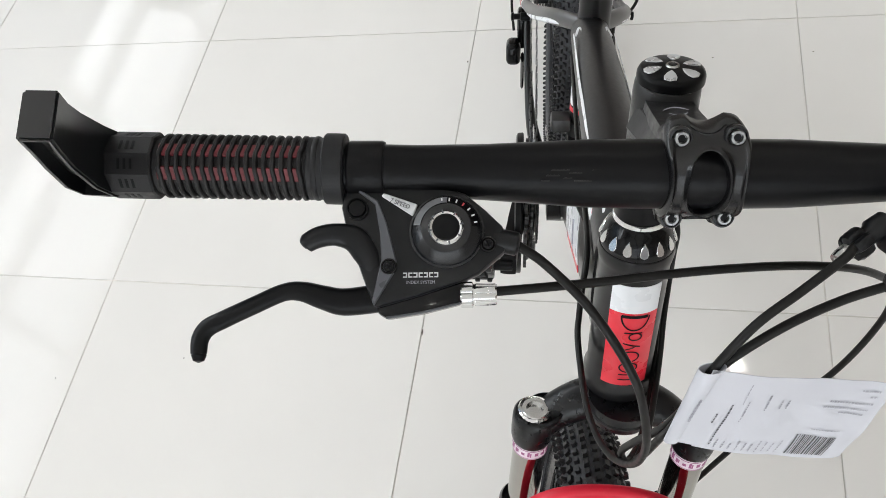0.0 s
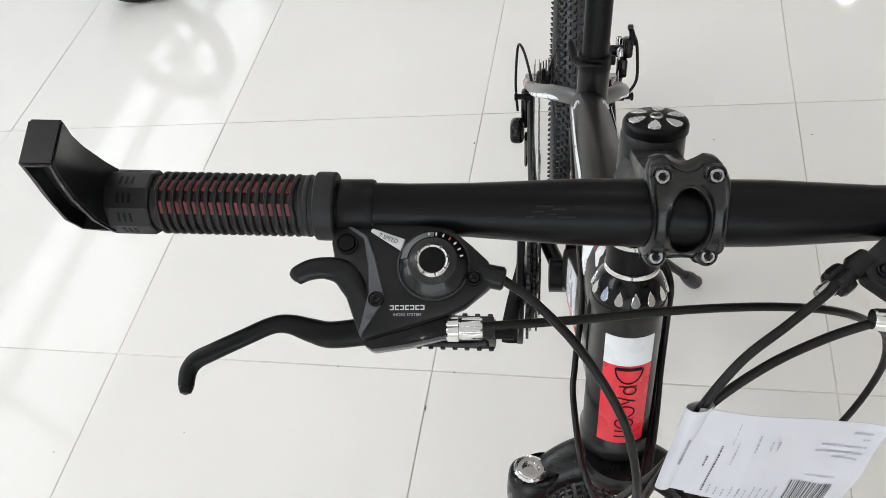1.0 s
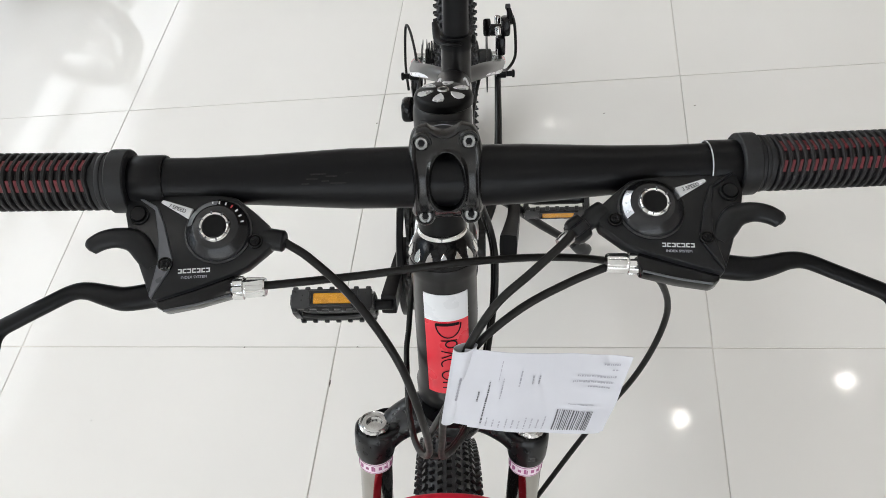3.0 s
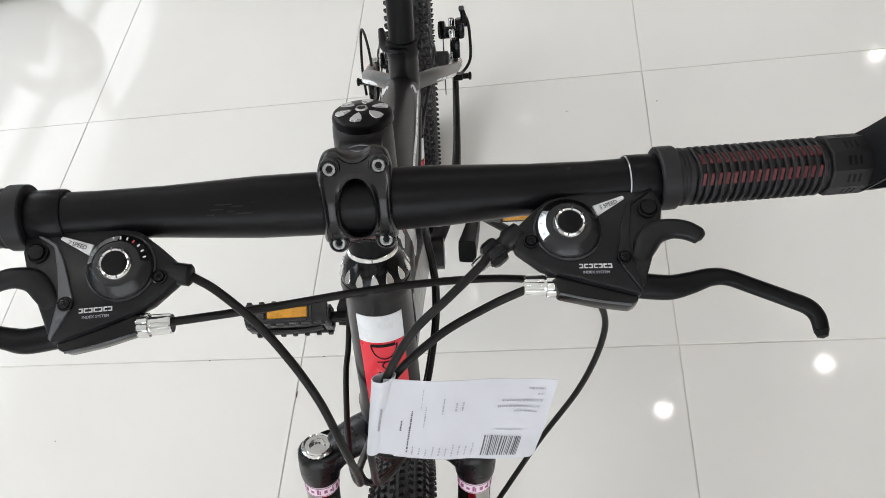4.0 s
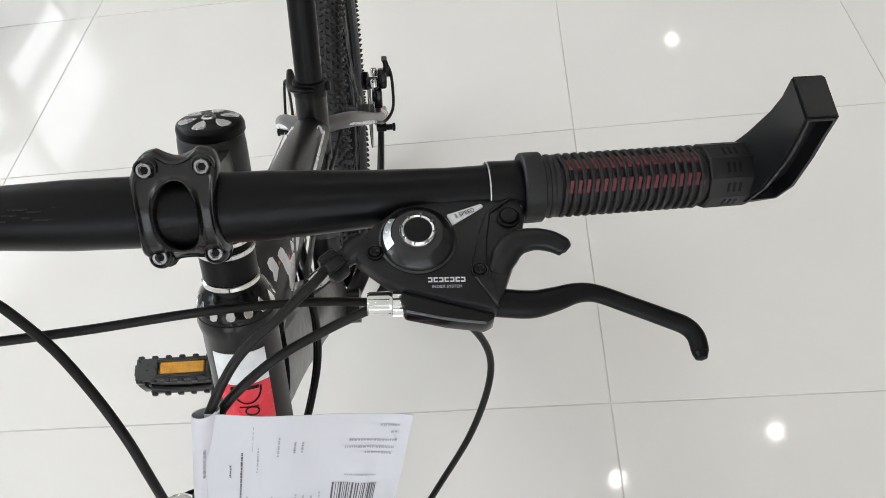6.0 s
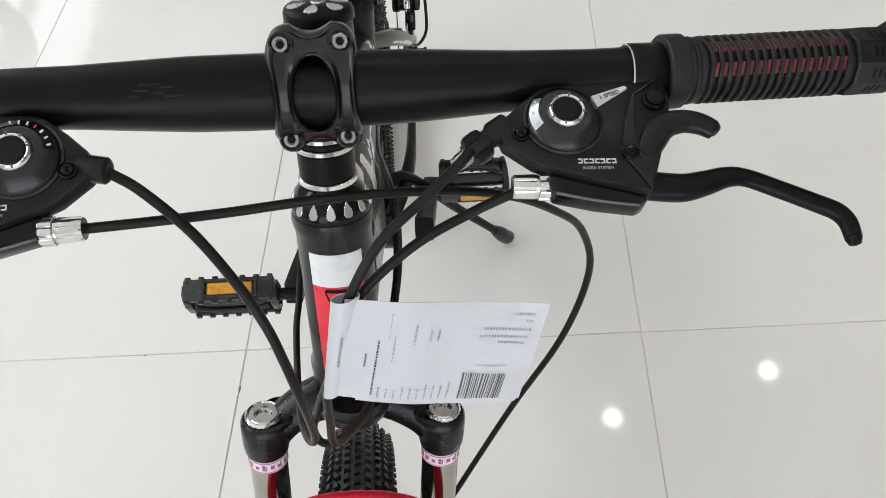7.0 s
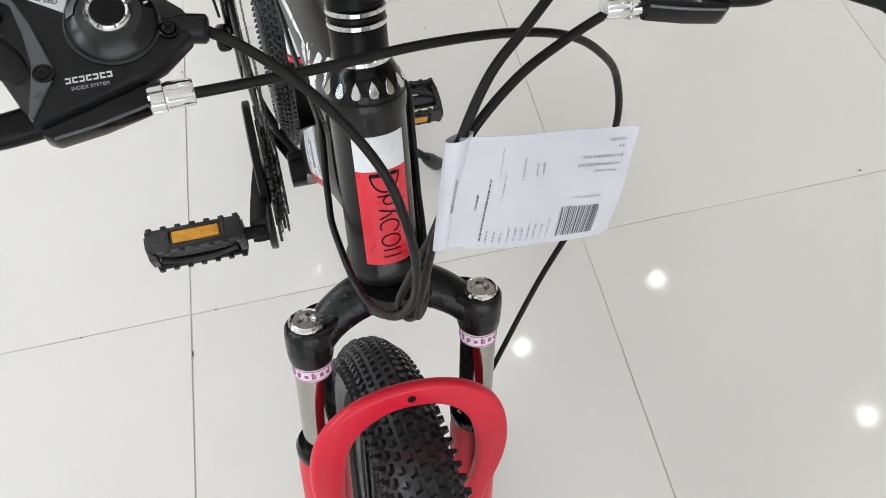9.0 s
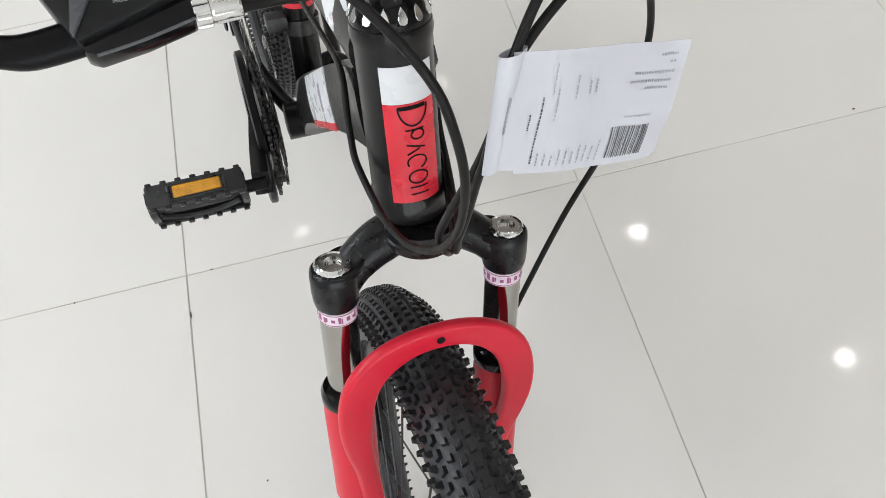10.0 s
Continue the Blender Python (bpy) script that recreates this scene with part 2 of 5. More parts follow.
def axes(o, x, y, z):
    return Matrix(((x[0], y[0], z[0], o[0]), (x[1], y[1], z[1], o[1]), (x[2], y[2], z[2], o[2]), (0, 0, 0, 1)))


def text(body, size, material, parent, m, name="lettering", label="", thick=0.0001, align="CENTER"):
    cu = bpy.data.curves.new("letters", "FONT")
    cu.body, cu.size, cu.extrude, cu.align_x, cu.align_y = body, size, thick, align, "CENTER"
    ob = bpy.data.objects.new("letters", cu)
    scene.collection.objects.link(ob)
    me = bpy.data.meshes.new_from_object(ob.evaluated_get(bpy.context.evaluated_depsgraph_get()))
    bpy.data.objects.remove(ob)
    me.transform(m)
    me.materials.clear()
    me.materials.append(material)
    t = new(name, me)
    t.parent = parent
    if label:
        t["label"] = label
    return t


mm = 0.001

# ---- room ----
floor = tagged(new("floor"), "polished cream porcelain tile floor with thin grey joints", "floor", kind="structure")
TX, TY, T = -0.340, 0.578, 0.595


def wall(name, boxes, label, paint=M_WALL):
    bm = join(*[rbox(b[1] - b[0], b[3] - b[2], b[5] - b[4], 0, at=((b[0] + b[1]) / 2, (b[2] + b[3]) / 2, (b[4] + b[5]) / 2)) for b in boxes])
    ob = part(name, bm, paint, None, smooth=0)
    return tagged(ob, label, "wall", kind="structure")


slab = part("screed", rbox(EX - WX + 0.4, NY - SY + 0.4, 0.1, at=((WX + EX) / 2, (SY + NY) / 2, -0.0515)), M_GROUT, floor, smooth=0)
wall("wall_west", [(WX - 0.2, WX, SY - 0.2, -1.4, -0.1, CEIL), (WX - 0.2, WX, 5.6, NY + 0.2, -0.1, CEIL), (WX - 0.2, WX, -1.4, 5.6, 2.9, CEIL), (WX - 0.2, WX, -1.4, 5.6, -0.1, 0.25)], "white painted wall with a wide shopfront window")
# east and north walls are unseen; their dark warm colour shapes the bounce
wall("wall_east", [(EX, EX + 0.2, SY - 0.2, NY + 0.2, -0.1, CEIL)], "plain unseen wall, coloured dark and warm to shape the bounce light", M_WALLBOUNCE)
wall("wall_north", [(WX, EX, NY, NY + 0.2, -0.1, CEIL)], "plain unseen wall, coloured dark and warm to shape the bounce light", M_WALLBOUNCE)
# unseen wall; its window opening is added to let the fill lamp in
wall("wall_south", [(WX, -2.2, SY - 0.2, SY, -0.1, CEIL), (3.4, EX, SY - 0.2, SY, -0.1, CEIL), (-2.2, 3.4, SY - 0.2, SY, 2.9, CEIL), (-2.2, 3.4, SY - 0.2, SY, -0.1, 0.25)], "white painted wall with a wide shopfront window")
ceiling = tagged(part("ceiling", rbox(EX - WX + 0.4, NY - SY + 0.4, 0.1, at=((WX + EX) / 2, (SY + NY) / 2, CEIL + 0.05)), M_CEIL, None, smooth=0), "plain white ceiling with small recessed downlights", "ceiling", kind="structure")


def window(name, length, m, panes):
    ob = tagged(new(name), "wide shopfront window in white aluminium frames", "window", kind="structure")
    ob.matrix_world = m
    w = length / panes
    for i in range(panes + 1):
        x = -length / 2 + i * w
        part("mullion", rbox(0.06, 0.1, 2.53, 0.004, at=(min(max(x, -length / 2 + 0.03), length / 2 - 0.03), 0, 1.575)), M_ALU, ob)
    for z in (0.28, 2.15, 2.87):
        part("rail", rbox(length - 0.12, 0.08, 0.06, 0.004, at=(0, 0, z)), M_ALU, ob)
    for i in range(panes):
        p = part("pane", rbox(w - 0.06, 0.008, 2.53, at=(-length / 2 + (i + 0.5) * w, 0, 1.575)), M_GLASS, ob, smooth=0)
        p.visible_shadow = False
    return ob


window("window_1", 7.0, pose(WX - 0.1, 2.1, 0, 0, 0, 90), 5)
# added, unseen window that frames the south fill lamp
window("added_south_window", 5.6, pose(0.6, SY - 0.1, 0), 4)
ground = tagged(part("ground", rbox(400, 400, 0.1, at=(0, 0, -0.3)), mat("grey paving", (0.28, 0.27, 0.26), 0.8, vary=0.2, grain=2), None, smooth=0), "grey paving outside the shop", "pavement", kind="structure")


def downlight(x, y, lens=M_SPOT):
    ob = tagged(new("downlight"), "small round recessed downlight with white trim in the ceiling", "ceiling light", "ceiling downlights")
    ob.location = (x, y, CEIL)
    part("trim_ring", lathe([(0.0465, 0.0), (0.0465, -0.003), (0.049, -0.006), (0.058, -0.006), (0.062, -0.003), (0.062, 0.0)], 28, True), M_ALU, ob)
    part("lens", lathe([(0.046, -0.0035), (0.0, -0.004)], 12), lens, ob, "bright warm white lens")
    return ob


_first = downlight(*SPOTS[0])
for x, y in SPOTS[1:]:
    copy_thing(_first, pose(x, y, CEIL))
off_axis = downlight(*OFFAXIS_SPOTS[0], M_SPOTOFFAXIS)
for x, y in OFFAXIS_SPOTS[1:]:
    copy_thing(off_axis, pose(x, y, CEIL))

# ---- bicycle: steering and frame axes ----
S_O = Vector((-0.0146, 0.2754, 0.6653))
S_M = axes(S_O, (0.9789, 0.141, -0.1479), (-0.1838, 0.9237, -0.3363), (0.0892, 0.3563, 0.9301))
F_M = S_M @ pose(0, 0, 0, 0, 0, -3.5)
BASE = Vector((-0.09, 0.55, 0.0))
bike = tagged(new("mountain_bike"), "black and red children's mountain bike leaning on its kickstand", "bicycle")
bike.location = BASE
TO = Matrix.Translation(-BASE)
SM, FM = TO @ S_M, TO @ F_M
FK_M = SM @ Matrix.Translation((0.0004, -0.0153, -0.1208)) @ pose(0, 0, 0, 0, 3.2, -2.6)      # fork and wheel, about the crown
B_M = SM @ axes((-0.0025, -0.0755, 0.1198), (0.99965, 0, -0.0265), (0, 1, 0), (0.0265, 0, 0.99965))


def P(name, bm, material, m, parent=None, label="", smooth=38):
    return part(name, move(bm, m), material, parent or bike, label, smooth)


def S(x, y, z):
    return Vector((x, y, z)) * mm


X_AXIS = Matrix.Rotation(radians(90), 4, "Y")

# ---- front end: head tube, headset, stem, bar ----
head = P("head_tube", lathe([(0.0185, -0.100), (0.0228, -0.098), (0.0232, -0.086), (0.0213, -0.082), (0.0212, 0.009), (0.0218, 0.012), (0.0226, 0.017), (0.0219, 0.021), (0.017, 0.021)], 40), M_PAINT, SM)
P("headset_cup", lathe([(0.0214, 0.0205), (0.0217, 0.0240), (0.0211, 0.0265), (0.0194, 0.0315), (0.0172, 0.0358), (0.0160, 0.0376), (0.0155, 0.0390), (0.013, 0.0390)], 40), M_GLOSSBLACK, SM, label="black headset cup with silver drop-shaped cut-outs")
for z0, z1, r, mt, nm in ((0.0388, 0.0424, 0.0158, M_CHROME, "silver_spacer"), (0.0424, 0.0580, 0.0151, M_BLACK, "spacer"), (0.0580, 0.0614, 0.0158, M_CHROME, "silver_spacer"), (0.0614, 0.0648, 0.0151, M_BLACK, "spacer"), (0.0648, 0.0682, 0.0158, M_CHROME, "silver_spacer"), (0.0682, 0.0845, 0.0151, M_BLACK, "spacer")):
    P(nm, lathe([(r - 0.001, z0), (r, z0 + 0.0007), (r, z1 - 0.0007), (r - 0.001, z1)], 36), mt, SM)
P("stem", join(move(lathe([(0.016, 0.084), (0.0170, 0.086), (0.0168, 0.119), (0.0164, 0.1240), (0.0155, 0.1252)], 36), pose(0.0032, -0.0020, 0)), sweep([S(0, -8, 103), S(1.5, -30, 107), S(2, -58, 116)], [0.0165, 0.0150, 0.0150], 8, 5, 0.95, smooth=True)), M_STEM, SM)
P("stem_extension", sweep([S(2, -11, 108), S(2, -30, 110.5), S(2, -62, 117)], [0.0122, 0.0122, 0.0128], 16, 4, 1.0, square=True), M_STEM, SM, label="dark grey forged stem extension", smooth=22)
bm = move(lathe([(0.0108, -0.245), (0.0111, -0.244), (0.0111, -0.15), (0.0112, -0.115), (0.0122, -0.086), (0.0137, -0.06), (0.0147, -0.042), (0.0150, -0.02), (0.0150, 0.02), (0.0147, 0.042), (0.0137, 0.06), (0.0122, 0.086), (0.0112, 0.115), (0.0111, 0.15), (0.0111, 0.244), (0.0108, 0.245)], 40), X_AXIS)
BEND, BEND_X, BEND_UP = 0.017, 0.125, Vector((0, 0.45, 0.89))      # the ends sweep up and back a little
for v in bm.verts:
    k = max(0.0, 1 - (v.co.x / 0.13) ** 2)
    v.co += Vector((0, -0.0007, -0.0013)) * k + BEND_UP * BEND * max(0.0, abs(v.co.x) - BEND_X)
P("handlebar", bm, M_BLACK, B_M)
P("bar_print", join(*[rbox(0.0034 + 0.002 * (i % 3), 0.0006, 0.0002, at=(-0.062 + i * 0.0031, (i * 7 % 5 - 2) * 0.0011, 0)) for i in range(13)]), M_GREYPAINT, B_M @ pose(0, -0.0131, 0.0060, 60), label="faint gloss print on the bar", smooth=0)

# ---- fork ----
fork = P("fork_crown", join(sweep([S(-53, 1, -19), S(-42, 6, -7.5), S(-24, 9, 4), S(0, 11, 10), S(24, 9, 4), S(42, 6, -7.5), S(53, 1, -18)], [0.0115, 0.0130, 0.0146, 0.0150, 0.0146, 0.0130, 0.0115], 24, 8, 0.95), lathe([(0.016, 0.003), (0.0212, 0.006), (0.0230, 0.011), (0.0232, 0.0130), (0.0222, 0.0140), (0.0226, 0.0165), (0.0222, 0.0210)], 40)), M_CROWN, FK_M)
for sx in (-1, 1):
    at = FK_M @ Matrix.Translation(S(sx * 56.5, 0, 0))
    P("crown_socket", lathe([(0.0125, -0.0288), (0.0138, -0.0283), (0.0145, -0.025), (0.0149, -0.018), (0.0149, -0.008), (0.0145, -0.0028), (0.0132, -0.0012), (0.0115, -0.0015)], 36), M_CROWN, at)
    P("socket_fillet", move(lathe([(0.0140, -0.004), (0.0152, 0.0), (0.0136, 0.0015), (0.0128, 0.0)], 28, True), pose(-sx * 0.0060, 0.002, -0.0012, 0, sx * 16)), M_CROWN, at)
    P("stanchion", lathe([(0.0122, -0.13), (0.0122, -0.002)], 36), M_STANCHION, at, label="polished chrome stanchion tube")
    band = P("stanchion_band", lathe([(0.0123, -0.0400), (0.0126, -0.0398), (0.0126, -0.0302), (0.0123, -0.0300)], 36), M_PINK, at, label="printed pink and white band")
    P("band_print", join(*[move(rbox(0.0004, 0.0009 + 0.0008 * (i * 5 % 3), 0.0022 + 0.0009 * (i * 7 % 4)), pose(0, 0, -0.0352 + 0.0006 * (i % 2), 0, 0, i * 15 + 4 * (i % 3)) @ pose(0.01262, 0, 0)) for i in range(24)]), M_PURPLEINK, at, band, "small purple printed shapes", 0)
    P("band_print", join(*[lathe([(0.01265, z), (0.01275, z), (0.01275, z + 0.0006), (0.01265, z + 0.0006)], 36, True) for z in (-0.0393, -0.0313)]), M_PURPLEINK, at, band, smooth=0)
    P("crown_bolt", fluted([(0.0114, -0.003, 0), (0.0119, -0.001, 1), (0.0117, 0.0012, 1), (0.0106, 0.0022, 0), (0.0097, 0.0012, 0), (0.0088, 0.0022, 0), (0.0060, 0.0022, 0), (0.0054, -0.0008, 0), (0, -0.0008, 0)], 20, 0.02, 60), M_CHROME, at, label="chrome crown bolt")
    P("dust_seal", lathe([(0.0125, -0.107), (0.0162, -0.106), (0.0182, -0.110), (0.0182, -0.117), (0.017, -0.119), (0.0125, -0.119)], 32), M_GLOSSBLACK, at)
    P("fork_leg", lathe([(0.0165, -0.345), (0.018, -0.325), (0.0175, -0.205), (0.0178, -0.130), (0.0172, -0.118), (0.0125, -0.117)], 36), M_RED, at, label="red painted fork leg")
    dz = -0.236 if sx < 0 else -0.285
    P("leg_decal", lathe([(0.01765, dz - 0.012), (0.01795, dz - 0.0118), (0.0180, dz + 0.011), (0.01775, dz + 0.0112)], 36), M_WHITELABEL, at, label="white decal on the fork leg")
out = [(0, -40), (20, -42), (39, -49), (54, -61), (64, -77), (69, -98), (69.5, -122), (66.5, -148), (60.5, -182), (57, -225), (55, -285)]
inn = [(0, -58), (15, -60), (28.5, -67.5), (39, -80), (45, -98), (47.5, -122), (47, -150), (43, -185), (40, -225), (39, -285)]
out, inn = [[(p.x, p.y) for p in smooth_line([(-q[1][0], q[1][1], 0)] + [(x, z, 0) for x, z in q], 3)[3:]] for q in (out, inn)]
arch_line = [(-x, z) for x, z in reversed(out[1:])] + out + list(reversed(inn)) + [(-x, z) for x, z in inn[1:]]
bm = prism([(x * mm, z * mm) for x, z in arch_line], -0.0046, 0.0046, 0.0036, 4)
for v in bm.verts:
    x, z, d = v.co.x, v.co.y, v.co.z
    k = min(1.0, max(0.0, (-z - 0.10) / 0.12))
    v.co = Vector((x, -0.031 + 0.017 * k * k * (3 - 2 * k) - d * (1 + 0.5 * k), z))
arch = P("fork_arch", bm, M_RED, FK_M, label="red painted fork arch")
# black disc painted in for the shade inside the hole
P("arch_hole_shade", move(lathe([(0.0022, 0), (0.0028, 0.0003), (0.0022, 0.0006), (0, 0.0002)], 16), pose(0, -0.0359, -0.0490, 90)), M_INK_RECESS, FK_M, arch)


# ---- wheels ----
def wheel(at, parent, tyre_r=0.252, sec=0.025, rows=146):
    w = new("wheel")
    w.parent = parent
    w.matrix_local = at
    prof = [(tyre_r - sec * (1 - math.cos(a)) * 1.0, sec * math.sin(a)) for a in [radians(d) for d in range(-130, 131, 10)]]
    tyre = part("tyre", lathe(prof, 96, True), M_CARCASS, w)
    # tread blocks
    vs, fs = [], []

    def block(ang, lat, la, lt, h, skew=0.0):
        r0, n0 = tyre_r - sec * (1 - math.cos(lat)), lat
        base = len(vs)
        for hh, k in ((-0.0008, 1.0), (h * (0.85 + 0.3 * ((base * 37) % 11) / 10), 0.78 if abs(lat) < 1.0 else 0.5)):
            for da, dl in ((-1, -1), (1, -1), (1, 1), (-1, 1)):
                l2 = lat + dl * lt * k / sec / 2
                rr = tyre_r - sec * (1 - math.cos(l2)) + hh * math.cos(lat)
                z = sec * math.sin(l2) + hh * math.sin(lat)
                a2 = ang + (da * la * k / 2 + skew * dl * lt / 2) / tyre_r
                vs.append((rr * math.cos(a2), rr * math.sin(a2), z))
        fs.extend([(base, base + 1, base + 5, base + 4), (base + 1, base + 2, base + 6, base + 5), (base + 2, base + 3, base + 7, base + 6), (base + 3, base, base + 4, base + 7), (base + 4, base + 5, base + 6, base + 7)])

    for i in range(rows):
        a = 2 * math.pi * i / rows
        h = 2 * math.pi / rows / 2
        for n, (deg, la, lt) in enumerate(((0, 0.0060, 0.0050), (17, 0.0064, 0.0048), (34, 0.0058, 0.0048), (50, 0.0060, 0.0048), (65, 0.0056, 0.0050), (80, 0.0048, 0.0042))):
            for sgn in ((1,) if n == 0 else (-1, 1)):
                block(a + (h if n % 2 else 0), sgn * radians(deg), la * (0.9 + 0.2 * ((i * 7 + n) % 3) / 2), lt, 0.0029 if n < 4 else 0.0054, 0.25 * sgn * (1 if n % 2 else -1))
    me = bpy.data.meshes.new("tread")
    me.from_pydata(vs, [], fs)
    me.materials.append(M_RUBBER)
    tread = new("tread", me)
    tread.parent = tyre
    tagged(tread, "knobbly tread blocks", kind="stuff")
    r = tyre_r - 2 * sec + 0.004
    part("rim", lathe([(r, -0.0125), (r + 0.006, -0.0125), (r + 0.006, 0.0125), (r, 0.0125), (r - 0.014, 0.007), (r - 0.016, 0), (r - 0.014, -0.007)], 72, True), M_GLOSSBLACK, w)
    part("hub", lathe([(0.006, -0.055), (0.012, -0.052), (0.012, -0.034), (0.024, -0.032), (0.024, -0.028), (0.012, -0.024), (0.011, 0.024), (0.024, 0.028), (0.024, 0.032), (0.012, 0.034), (0.012, 0.052), (0.006, 0.055)], 24), M_DARKSTEEL, w)
    sp = None
    for i in range(28):
        a = 2 * math.pi * i / 28
        side = 1 if i % 2 else -1
        b = a + (0.9 if (i // 2) % 2 else -0.9)
        m = along((0.022 * math.cos(b), 0.022 * math.sin(b), 0.030 * side), ((r - 0.012) * math.cos(a), (r - 0.012) * math.sin(a), 0.003 * side))
        if sp is None:
            ln = (Vector((0.022 * math.cos(b), 0.022 * math.sin(b), 0.030 * side)) - Vector(((r - 0.012) * math.cos(a), (r - 0.012) * math.sin(a), 0.003 * side))).length
            sp = part("spoke", lathe([(0.001, 0), (0.001, ln)], 6), M_DARKSTEEL, w)
            sp.matrix_local = m
        else:
            o = new("spoke", sp.data)
            o.parent, o.matrix_local = w, m
    return w


fw = wheel(FK_M @ Matrix.Translation(S(0, -37, -340)) @ X_AXIS, bike, 0.2580)
REAR, BB = Vector((0.0, 0.808, -0.1435)), Vector((0.0, 0.4195, -0.2565))
rw = wheel(FM @ Matrix.Translation(REAR) @ X_AXIS, bike)

# ---- frame ----
SEATC = Vector((0.0035, 0.410, -0.020))
POST = (SEATC - BB).normalized()
P("top_tube", sweep([(0, 0.012, 0.000), (0, 0.2, -0.008), (0, 0.405, -0.028)], [0.0222, 0.0220, 0.0195], 28, 6), M_GREYPAINT, FM, label="dark grey top tube with white decals")
P("down_tube", sweep([(0, 0.012, -0.034), (0, 0.12, -0.081), (0, 0.35, -0.1995), BB], [0.0215, 0.0215, 0.0205, 0.0185], 32, 6, 1.16, square=True), M_PAINT, FM)
P("seat_tube", sweep([BB, BB + POST * 0.279], 0.0165, 24, 1, smooth=False), M_PAINT, FM)
P("seat_post", sweep([BB + POST * 0.2, BB + POST * 0.50], 0.0138, 24, 1, smooth=False), M_BLACK, FM)
P("bottom_bracket", move(lathe([(0.014, -0.035), (0.021, -0.034), (0.021, 0.034), (0.014, 0.035)], 28), Matrix.Translation(BB) @ X_AXIS), M_PAINT, FM)
for s in (-1, 1):
    P("seat_stay", sweep([(s * 0.008 + 0.0035, 0.422, -0.026), (s * 0.034 + 0.0015, 0.468, -0.0365), (s * 0.0500, 0.540, -0.0610), (s * 0.0600, 0.650, -0.0995), (s * 0.0680, 0.785, -0.1410)], [0.0086, 0.0090, 0.0084, 0.0074, 0.0068], 18, 8), M_STAY, FM, label="grey painted seat stay with a white stripe")
    P("stay_decal", sweep([(s * 0.0642, 0.718, -0.1213), (s * 0.0665, 0.757, -0.1330)], [0.0077, 0.0075], 18, 1, smooth=False), M_WHITELABEL, FM, label="white decal band on the stay")
    P("stay_decal", sweep([(s * 0.0648, 0.728, -0.1244), (s * 0.0656, 0.742, -0.1286)], 0.0079, 18, 1, smooth=False), M_REDLABEL, FM, label="red decal band on the stay")
    P("brake_boss", move(lathe([(0.003, -0.014), (0.0062, -0.013), (0.0062, 0.000), (0.0042, 0.001), (0.0042, 0.009), (0.0060, 0.010), (0.0060, 0.013), (0.003, 0.014)], 14), Matrix.Translation((s * 0.072, 0.700, -0.132)) @ Matrix.Rotation(radians(90 * s), 4, "Y")), M_BLACK, FM)
    P("chain_stay", sweep([BB + Vector((s * 0.02, 0.01, 0)), BB + Vector((s * 0.047, 0.1, 0.02)), BB + Vector((s * 0.058, 0.20, 0.045)), REAR + Vector((s * 0.063, -0.01, -0.005))], [0.0105, 0.0092, 0.0060, 0.0045], 16, 8), M_PAINT, FM)
P("seat_tube_band", sweep([BB + POST * 0.136, BB + POST * 0.1415], 0.0168, 24, 1, smooth=False), M_REDLABEL, FM, label="thin red decal band")
P("seat_tube_decal", sweep([BB + POST * 0.144, BB + POST * 0.174], 0.0167, 24, 1, smooth=False), M_WHITELABEL, FM, label="white decal band")


# ---- stem details ----
def bolt(name, r, m, parent=None, material=None, label=""):
    return P(name, lathe([(r, -0.002), (r, 0.0012), (r * 0.88, 0.002), (r * 0.62, 0.002), (r * 0.56, 0.0004), (0, 0.0004)], 20), material or M_CHROME, m, parent, label)


BARC = S(2.2, -76.0, 119.5)
FP_M = SM @ Matrix.Translation(BARC) @ Matrix.Rotation(radians(-8.0), 4, "X") @ Matrix.Translation(-BARC)


def face_y(z):
    return -15.9 * (1 - 0.84 * (min(abs(z), 22.0) / 21.0) ** 2.6)


# one cast plate with an oval window, ribbed edges and four bolt corners
bm = bmesh.new()
NA, NS = 128, 20
grid = []
for i in range(NA):
    a = 2 * math.pi * i / NA
    ca, sa = math.cos(a), math.sin(a)
    inner = Vector((7.6 * ca, 14.2 * sa))
    q = (abs(ca) ** 5 + abs(sa) ** 5) ** -0.2
    outer = Vector((ca * q * 17.8, sa * q * 24.6))
    outer.x *= 0.90 + 0.10 * min(1.0, abs(outer.y) / 16.0) ** 2
    if abs(outer.x) < 8.0:
        outer.y *= 0.87 + 0.13 * (abs(outer.x) / 8.0) ** 2
    row = []
    for k in range(NS + 1):
        s = k / NS
        p = inner.lerp(outer, s)
        rib = 2.1 * math.exp(-((s - 0.14) / 0.085) ** 2) + 1.8 * math.exp(-((s - 0.83) / 0.09) ** 2) - (1.8 if k in (0, NS) else 0)
        row.append(bm.verts.new((BARC.x + p.x * mm, BARC.y + (face_y(p.y) - rib) * mm, BARC.z + p.y * mm)))
    back = [bm.verts.new((v.co.x, v.co.y + 0.0045, v.co.z)) for v in (row[-1], row[0])]
    grid.append(row + back)
for i in range(NA):
    p, q = grid[i], grid[(i + 1) % NA]
    n = len(p)
    for k in range(n):
        bm.faces.new((p[k], q[k], q[(k + 1) % n], p[(k + 1) % n]))
P("face_plate", bm, M_CAST, FP_M, label="black cast clamp plate with an oval window", smooth=60)
